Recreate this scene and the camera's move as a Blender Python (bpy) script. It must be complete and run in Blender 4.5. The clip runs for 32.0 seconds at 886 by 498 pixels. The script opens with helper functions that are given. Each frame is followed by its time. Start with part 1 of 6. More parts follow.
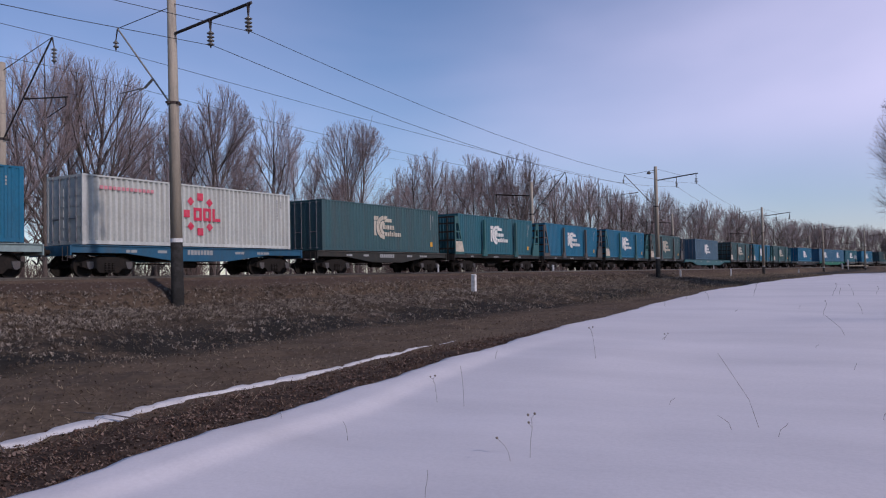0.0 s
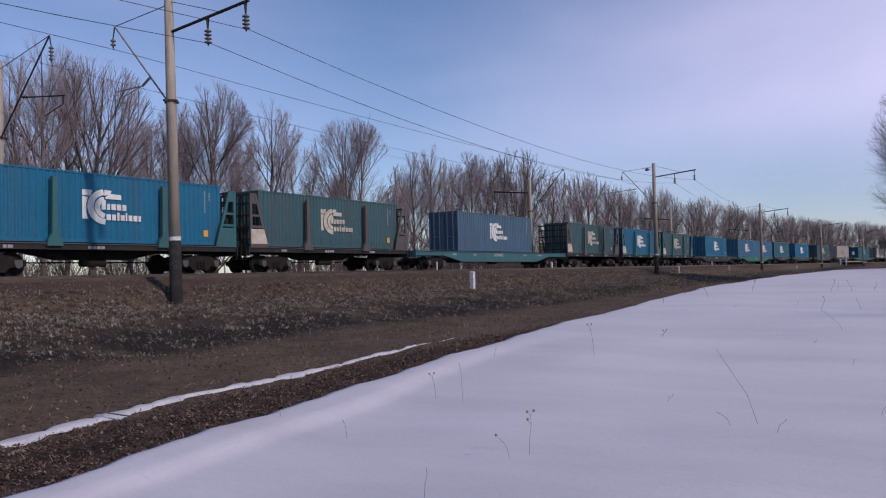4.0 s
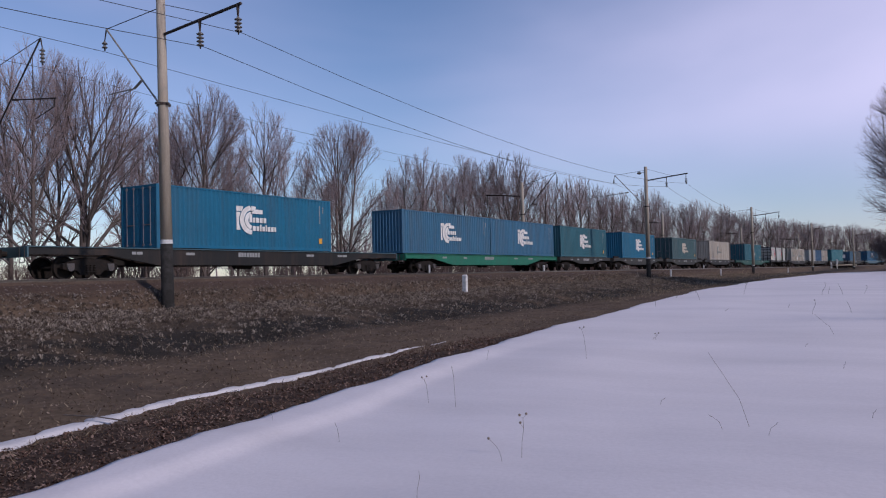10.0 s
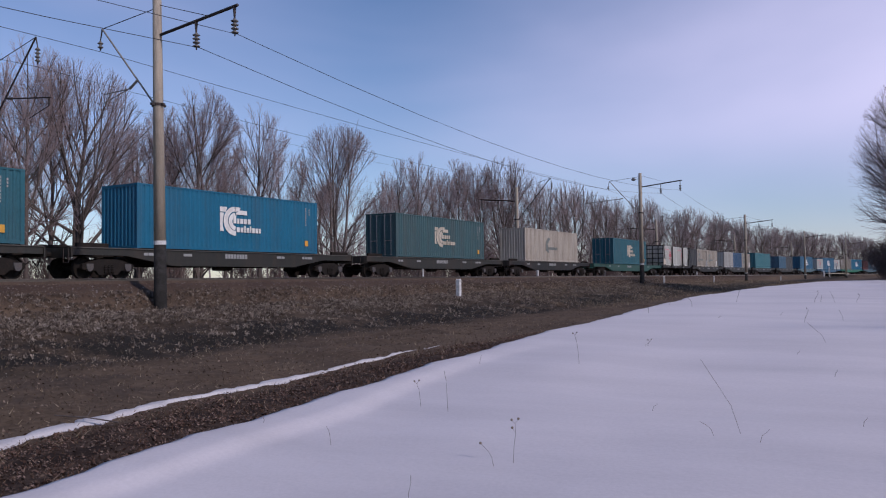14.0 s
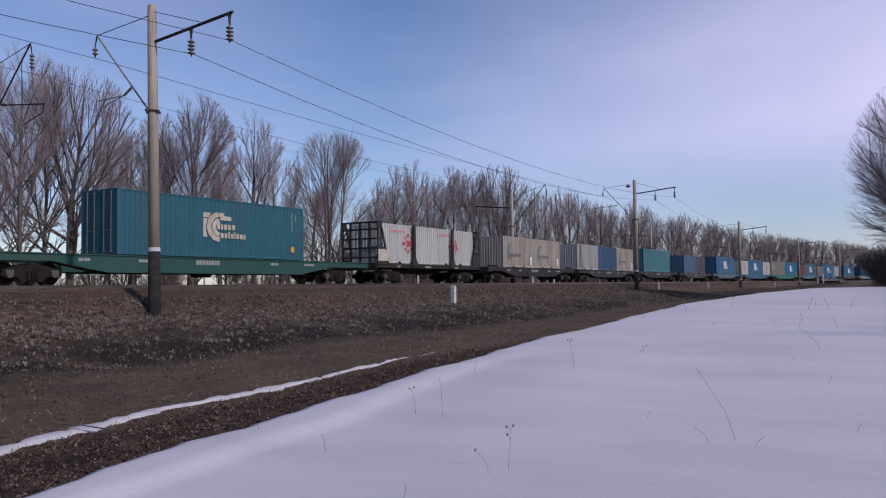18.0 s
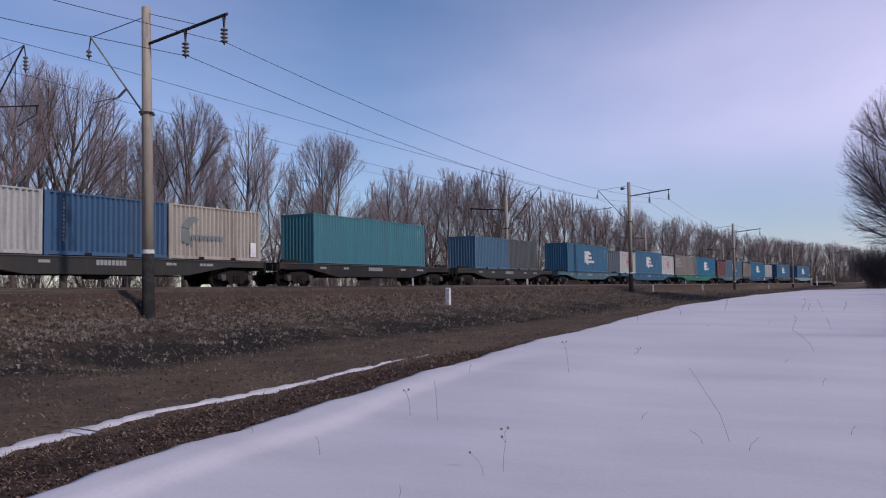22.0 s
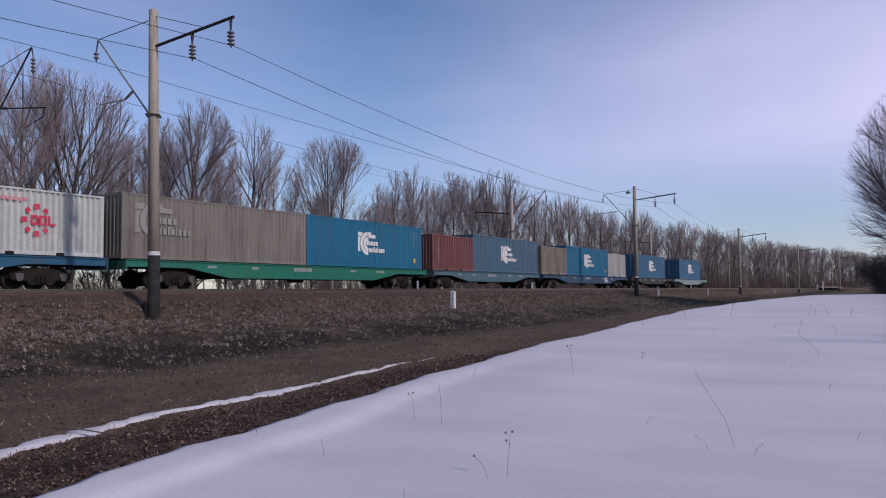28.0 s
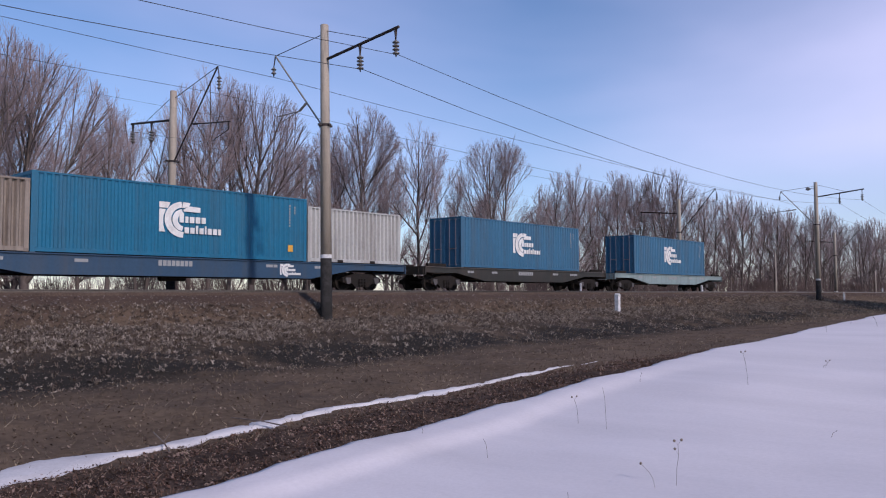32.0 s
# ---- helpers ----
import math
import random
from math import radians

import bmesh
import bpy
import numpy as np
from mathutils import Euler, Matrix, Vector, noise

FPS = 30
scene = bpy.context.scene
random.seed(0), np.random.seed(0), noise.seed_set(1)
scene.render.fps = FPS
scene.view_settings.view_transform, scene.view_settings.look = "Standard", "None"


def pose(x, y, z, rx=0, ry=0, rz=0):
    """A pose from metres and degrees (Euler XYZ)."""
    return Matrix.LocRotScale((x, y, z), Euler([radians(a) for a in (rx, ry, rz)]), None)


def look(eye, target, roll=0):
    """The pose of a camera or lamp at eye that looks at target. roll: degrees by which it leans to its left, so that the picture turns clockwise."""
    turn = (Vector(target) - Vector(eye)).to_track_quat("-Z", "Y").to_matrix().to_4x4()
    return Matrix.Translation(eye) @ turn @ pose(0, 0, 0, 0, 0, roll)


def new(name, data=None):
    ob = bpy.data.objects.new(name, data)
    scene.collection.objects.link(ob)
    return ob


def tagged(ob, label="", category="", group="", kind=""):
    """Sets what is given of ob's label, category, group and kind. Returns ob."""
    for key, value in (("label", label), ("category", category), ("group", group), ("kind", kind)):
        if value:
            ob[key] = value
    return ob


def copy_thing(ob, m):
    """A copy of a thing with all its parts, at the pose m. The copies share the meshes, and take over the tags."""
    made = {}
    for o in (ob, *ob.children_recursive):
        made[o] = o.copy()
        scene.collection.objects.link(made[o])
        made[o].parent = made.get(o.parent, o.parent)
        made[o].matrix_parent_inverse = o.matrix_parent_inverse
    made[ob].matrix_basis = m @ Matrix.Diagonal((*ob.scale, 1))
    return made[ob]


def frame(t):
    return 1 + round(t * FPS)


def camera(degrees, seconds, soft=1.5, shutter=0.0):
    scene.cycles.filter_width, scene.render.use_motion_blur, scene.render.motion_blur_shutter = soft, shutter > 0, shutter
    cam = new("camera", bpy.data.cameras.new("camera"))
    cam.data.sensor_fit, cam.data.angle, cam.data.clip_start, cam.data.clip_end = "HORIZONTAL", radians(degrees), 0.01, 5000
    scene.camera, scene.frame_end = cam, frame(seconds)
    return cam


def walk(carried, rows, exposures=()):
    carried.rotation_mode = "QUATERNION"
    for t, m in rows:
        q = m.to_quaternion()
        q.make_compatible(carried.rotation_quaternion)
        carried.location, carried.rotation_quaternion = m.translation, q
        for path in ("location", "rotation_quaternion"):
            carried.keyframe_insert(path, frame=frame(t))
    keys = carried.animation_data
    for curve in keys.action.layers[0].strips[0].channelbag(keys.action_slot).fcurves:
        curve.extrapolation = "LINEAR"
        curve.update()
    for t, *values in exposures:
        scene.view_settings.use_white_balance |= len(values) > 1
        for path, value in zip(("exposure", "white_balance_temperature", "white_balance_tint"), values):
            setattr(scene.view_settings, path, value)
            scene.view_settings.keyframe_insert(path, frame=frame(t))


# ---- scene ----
EYE = (0.0, 0.0, 1.6)
# seconds, heading from the line's direction, tilt, lean
TURNS = [
    (0.0, 31.97, 1.9, -1.14), (0.5, 31.88, 1.86, -1.27), (1.0, 31.81, 1.78, -1.48), (1.5, 31.82, 1.71, -1.37), (2.0, 31.85, 1.7, -0.89), (2.5, 31.86, 1.71, -0.92),
    (3.0, 31.84, 1.72, -0.97), (3.5, 31.87, 1.71, -1.17), (5.5, 31.79, 1.72, -1.55), (6.0, 31.8, 1.72, -1.44), (6.5, 31.81, 1.7, -1.4), (7.0, 31.76, 1.73, -1.33),
    (7.5, 31.75, 1.68, -1.22), (8.0, 31.65, 1.66, -1.19), (8.5, 31.55, 1.63, -1.32), (9.0, 31.45, 1.69, -1.35), (9.5, 31.39, 1.8, -1.41), (10.0, 31.33, 1.93, -1.35),
    (10.5, 31.29, 2.05, -1.05), (11.0, 31.25, 2.11, -1.01), (11.5, 31.21, 2.16, -0.92), (12.0, 31.12, 2.23, -0.95), (12.5, 31.06, 2.21, -0.83), (13.0, 31.01, 2.22, -0.83),
    (13.5, 30.93, 2.21, -0.81), (14.0, 30.9, 2.21, -0.72), (14.5, 30.85, 2.25, -0.74), (16.5, 30.62, 2.45, -0.62), (17.0, 30.56, 2.52, -0.47), (17.5, 30.57, 2.55, -0.53),
    (18.0, 30.53, 2.68, -0.74), (18.5, 30.52, 2.61, -0.75), (19.0, 30.45, 2.67, -0.84), (19.5, 30.41, 2.72, -0.78), (20.0, 30.35, 2.79, -0.69), (20.5, 30.32, 2.81, -0.72),
    (21.0, 30.24, 2.82, -0.73), (21.5, 30.22, 2.79, -0.85), (22.0, 30.15, 2.83, -0.77), (22.5, 30.11, 2.79, -0.67), (23.0, 30.03, 2.84, -0.65), (23.5, 30.02, 2.83, -0.63),
    (24.0, 30.02, 2.83, -0.81), (24.5, 30.04, 2.85, -0.7), (25.0, 30.07, 2.8, -0.57), (25.5, 30.08, 2.83, -0.54), (27.5, 30.43, 3.0, -0.5), (28.0, 30.51, 3.06, -0.48),
    (28.5, 30.59, 3.05, -0.43), (29.0, 30.69, 3.08, -0.55), (29.5, 30.93, 3.05, -0.74), (30.0, 31.43, 2.99, -0.93), (30.5, 32.19, 3.0, -0.79), (31.0, 34.23, 3.1, -0.65),
    (31.5, 38.46, 3.22, -0.4), (32.0, 42.00, 3.27, -0.18),
]

def aim(heading, tilt, lean):
    return pose(*EYE) @ pose(0, 0, 0, 0, 0, heading - 90) @ pose(0, 0, 0, 90 + tilt) @ pose(0, 0, 0, 0, 0, lean)


cam = camera(57.56, 32.0, soft=1.12)
walk(cam, [(t, aim(a, b, c)) for t, a, b, c in TURNS],
     [(0.0, -0.42, 5900, 22), (30.0, -0.42, 5900, 22), (31.0, -0.36, 5900, 22), (32.0, -0.10, 5900, 22)])

# ---- world, sun ----
SUN_AZ, SUN_EL = 262.0, 33.0      # degrees from +x towards +y, and above the horizon
world = bpy.data.worlds.new("sky")
scene.world = world
world.use_nodes = True
wn, wl = world.node_tree.nodes, world.node_tree.links
wn.clear()
w_out = wn.new("ShaderNodeOutputWorld")
w_bg = wn.new("ShaderNodeBackground")
w_sky = wn.new("ShaderNodeTexSky")
w_sky.sky_type = "NISHITA"
w_sky.sun_disc = False
w_sky.sun_elevation = radians(SUN_EL)
w_sky.sun_rotation = radians(90 - SUN_AZ)
w_sky.air_density, w_sky.dust_density, w_sky.ozone_density = 1.0, 0.3, 3.0
w_co = wn.new("ShaderNodeTexCoord")
w_map = wn.new("ShaderNodeMapping")
w_map.inputs["Scale"].default_value = (1.0, 1.0, 2.6)
w_map.inputs["Rotation"].default_value = (0.25, 0.1, 0.4)
w_noise = wn.new("ShaderNodeTexNoise")
w_noise.inputs["Scale"].default_value = 1.6
w_noise.inputs["Detail"].default_value = 4.0
w_noise.inputs["Roughness"].default_value = 0.45
w_noise.inputs["Distortion"].default_value = 0.3
w_ramp = wn.new("ShaderNodeMapRange")
w_ramp.inputs["From Min"].default_value = 0.30
w_ramp.inputs["From Max"].default_value = 0.75
w_ramp.inputs["To Min"].default_value = -0.20
w_ramp.inputs["To Max"].default_value = 0.17
w_dot = wn.new("ShaderNodeVectorMath")      # the veil thickens towards the far end of the line
w_dot.operation = "DOT_PRODUCT"
w_dot.inputs[1].default_value = (0.975, -0.03, 0.22)
w_veil = wn.new("ShaderNodeMapRange")
w_veil.interpolation_type = "SMOOTHSTEP"
w_veil.inputs["From Min"].default_value = 0.79
w_veil.inputs["From Max"].default_value = 1.0
w_veil.inputs["To Min"].default_value = 0.02
w_veil.inputs["To Max"].default_value = 0.68
w_sum = wn.new("ShaderNodeMath")
w_sum.use_clamp = True
w_xyz = wn.new("ShaderNodeSeparateXYZ")      # the air is clear again low over the horizon
w_low = wn.new("ShaderNodeMapRange")
w_low.interpolation_type = "SMOOTHSTEP"
w_low.inputs["From Min"].default_value = 0.07
w_low.inputs["From Max"].default_value = 0.20
w_low.inputs["To Min"].default_value = 0.30
w_low.inputs["To Max"].default_value = 1.0
w_high = wn.new("ShaderNodeMapRange")      # and the veil thins out higher up
w_high.interpolation_type = "SMOOTHSTEP"
w_high.inputs["From Min"].default_value = 0.22
w_high.inputs["From Max"].default_value = 0.42
w_high.inputs["To Min"].default_value = 1.0
w_high.inputs["To Max"].default_value = 0.50
w_thin = wn.new("ShaderNodeMath")
w_thin.operation = "MULTIPLY"
w_band = wn.new("ShaderNodeMath")
w_band.operation = "MULTIPLY"
w_mix = wn.new("ShaderNodeMixRGB")
w_mix.inputs["Color2"].default_value = (8.8, 8.2, 9.9, 1)      # thin high cloud
wl.new(w_co.outputs["Generated"], w_map.inputs["Vector"])
wl.new(w_map.outputs["Vector"], w_noise.inputs["Vector"])
wl.new(w_noise.outputs["Fac"], w_ramp.inputs["Value"])
wl.new(w_co.outputs["Generated"], w_dot.inputs[0])
wl.new(w_dot.outputs["Value"], w_veil.inputs["Value"])
wl.new(w_co.outputs["Generated"], w_xyz.inputs[0])
wl.new(w_xyz.outputs["Z"], w_low.inputs["Value"])
wl.new(w_veil.outputs["Result"], w_thin.inputs[0])
wl.new(w_xyz.outputs["Z"], w_high.inputs["Value"])
wl.new(w_low.outputs["Result"], w_band.inputs[0])
wl.new(w_high.outputs["Result"], w_band.inputs[1])
wl.new(w_band.outputs[0], w_thin.inputs[1])
wl.new(w_thin.outputs[0], w_sum.inputs[0])
wl.new(w_ramp.outputs["Result"], w_sum.inputs[1])
wl.new(w_sum.outputs[0], w_mix.inputs["Fac"])
wl.new(w_sky.outputs["Color"], w_mix.inputs["Color1"])
wl.new(w_mix.outputs["Color"], w_bg.inputs["Color"])
w_bg.inputs["Strength"].default_value = 0.128
wl.new(w_bg.outputs["Background"], w_out.inputs["Surface"])

sun = new("sun", bpy.data.lights.new("sun", "SUN"))
sun.data.energy, sun.data.angle, sun.data.color = 3.0, radians(2.0), (1.0, 0.89, 0.775)
sa, se = radians(SUN_AZ), radians(SUN_EL)
sun.matrix_world = look((math.cos(sa) * math.cos(se) * 60, math.sin(sa) * math.cos(se) * 60, math.sin(se) * 60), (0, 0, 0))


# ---- materials ----
def mat(name, color, rough=0.8, metal=0.0, var=0.25, scale=3.0, fine=40.0, bump=0.15, dirt=None, dirt_amt=0.35,
        piece=0.0, spec=0.3, streak=False, shade_bands=False):
    """Noise at two scales on the base colour, an optional second (dirt) colour, fine relief; piece: variation from object to object."""
    m = bpy.data.materials.new(name)
    m.use_nodes = True
    n, l = m.node_tree.nodes, m.node_tree.links
    b = n["Principled BSDF"]
    b.inputs["Roughness"].default_value = rough
    b.inputs["Metallic"].default_value = metal
    b.inputs["Specular IOR Level"].default_value = spec
    co = n.new("ShaderNodeTexCoord")
    src = co.outputs["Object"]
    if streak:
        mp = n.new("ShaderNodeMapping")
        mp.inputs["Scale"].default_value = (1.0, 1.0, 0.11)
        l.new(src, mp.inputs["Vector"])
        src = mp.outputs["Vector"]
    if shade_bands:          # long bands in the colour stand for the snow's soft lit and shaded streaks
        mp = n.new("ShaderNodeMapping")
        mp.inputs["Rotation"].default_value = (0, 0, radians(-20))
        mp.inputs["Scale"].default_value = (1.7, 0.42, 1.0)
        l.new(src, mp.inputs["Vector"])
        src = mp.outputs["Vector"]
    big = n.new("ShaderNodeTexNoise")
    big.inputs["Scale"].default_value = scale
    big.inputs["Detail"].default_value = 5.0
    big.inputs["Roughness"].default_value = 0.6
    small = n.new("ShaderNodeTexNoise")
    small.inputs["Scale"].default_value = fine
    small.inputs["Detail"].default_value = 3.0
    l.new(src, big.inputs["Vector"])
    l.new(co.outputs["Object"], small.inputs["Vector"])
    mixn = n.new("ShaderNodeMath")
    mixn.operation = "MULTIPLY_ADD"
    mixn.inputs[1].default_value = 0.26 if shade_bands else 0.5
    l.new(small.outputs["Fac"], mixn.inputs[0])
    half = n.new("ShaderNodeMath")
    half.operation = "MULTIPLY"
    half.inputs[1].default_value = 0.74 if shade_bands else 0.5
    l.new(big.outputs["Fac"], half.inputs[0])
    l.new(half.outputs[0], mixn.inputs[2])
    rng = n.new("ShaderNodeMapRange")
    rng.inputs["From Min"].default_value = 0.3
    rng.inputs["From Max"].default_value = 0.7
    rng.inputs["To Min"].default_value = 1 - var
    rng.inputs["To Max"].default_value = 1 + var
    l.new(mixn.outputs[0], rng.inputs["Value"])
    val = rng.outputs["Result"]
    if piece:
        oi = n.new("ShaderNodeObjectInfo")
        pr = n.new("ShaderNodeMapRange")
        pr.inputs["To Min"].default_value = 1 - piece
        pr.inputs["To Max"].default_value = 1 + piece
        l.new(oi.outputs["Random"], pr.inputs["Value"])
        mu = n.new("ShaderNodeMath")
        mu.operation = "MULTIPLY"
        l.new(val, mu.inputs[0])
        l.new(pr.outputs["Result"], mu.inputs[1])
        val = mu.outputs[0]
    tint = n.new("ShaderNodeMixRGB")
    tint.blend_type = "MULTIPLY"
    tint.inputs["Fac"].default_value = 1.0
    tint.inputs["Color1"].default_value = (*color, 1)
    l.new(val, tint.inputs["Color2"])
    out = tint.outputs["Color"]
    if dirt:
        dn = n.new("ShaderNodeTexNoise")
        dn.inputs["Scale"].default_value = scale * 0.6
        dn.inputs["Detail"].default_value = 8.0
        dn.inputs["Roughness"].default_value = 0.7
        l.new(src, dn.inputs["Vector"])
        dr = n.new("ShaderNodeMapRange")
        dr.inputs["From Min"].default_value = 0.48
        dr.inputs["From Max"].default_value = 0.72
        dr.inputs["To Max"].default_value = dirt_amt
        l.new(dn.outputs["Fac"], dr.inputs["Value"])
        dm = n.new("ShaderNodeMixRGB")
        dm.inputs["Color2"].default_value = (*dirt, 1)
        l.new(dr.outputs["Result"], dm.inputs["Fac"])
        l.new(out, dm.inputs["Color1"])
        out = dm.outputs["Color"]
    l.new(out, b.inputs["Base Color"])
    if bump:
        bp = n.new("ShaderNodeBump")
        bp.inputs["Strength"].default_value = bump
        bp.inputs["Distance"].default_value = 0.02
        l.new(mixn.outputs[0], bp.inputs["Height"])
        l.new(bp.outputs["Normal"], b.inputs["Normal"])
    return m


def island_mat(name, c1, c2, c3, rough=0.9):
    """Loose plant matter: each blade or leaf has its own shade."""
    m = bpy.data.materials.new(name)
    m.use_nodes = True
    n, l = m.node_tree.nodes, m.node_tree.links
    b = n["Principled BSDF"]
    b.inputs["Roughness"].default_value = rough
    b.inputs["Specular IOR Level"].default_value = 0.15
    g = n.new("ShaderNodeNewGeometry")
    r = n.new("ShaderNodeValToRGB")
    r.color_ramp.elements[0].color = (*c1, 1)
    r.color_ramp.elements[1].color = (*c3, 1)
    e = r.color_ramp.elements.new(0.55)
    e.color = (*c2, 1)
    l.new(g.outputs["Random Per Island"], r.inputs["Fac"])
    l.new(r.outputs["Color"], b.inputs["Base Color"])
    return m


RUST = (0.10, 0.055, 0.035)
GRIME = (0.07, 0.065, 0.06)


def paint(name, color, dirt=RUST, amt=0.3, scale=1.6):
    return mat(name, color, rough=0.55, var=0.16, scale=scale, fine=9.0, bump=0.04, dirt=dirt, dirt_amt=amt, streak=True, piece=0.05, spec=0.35)


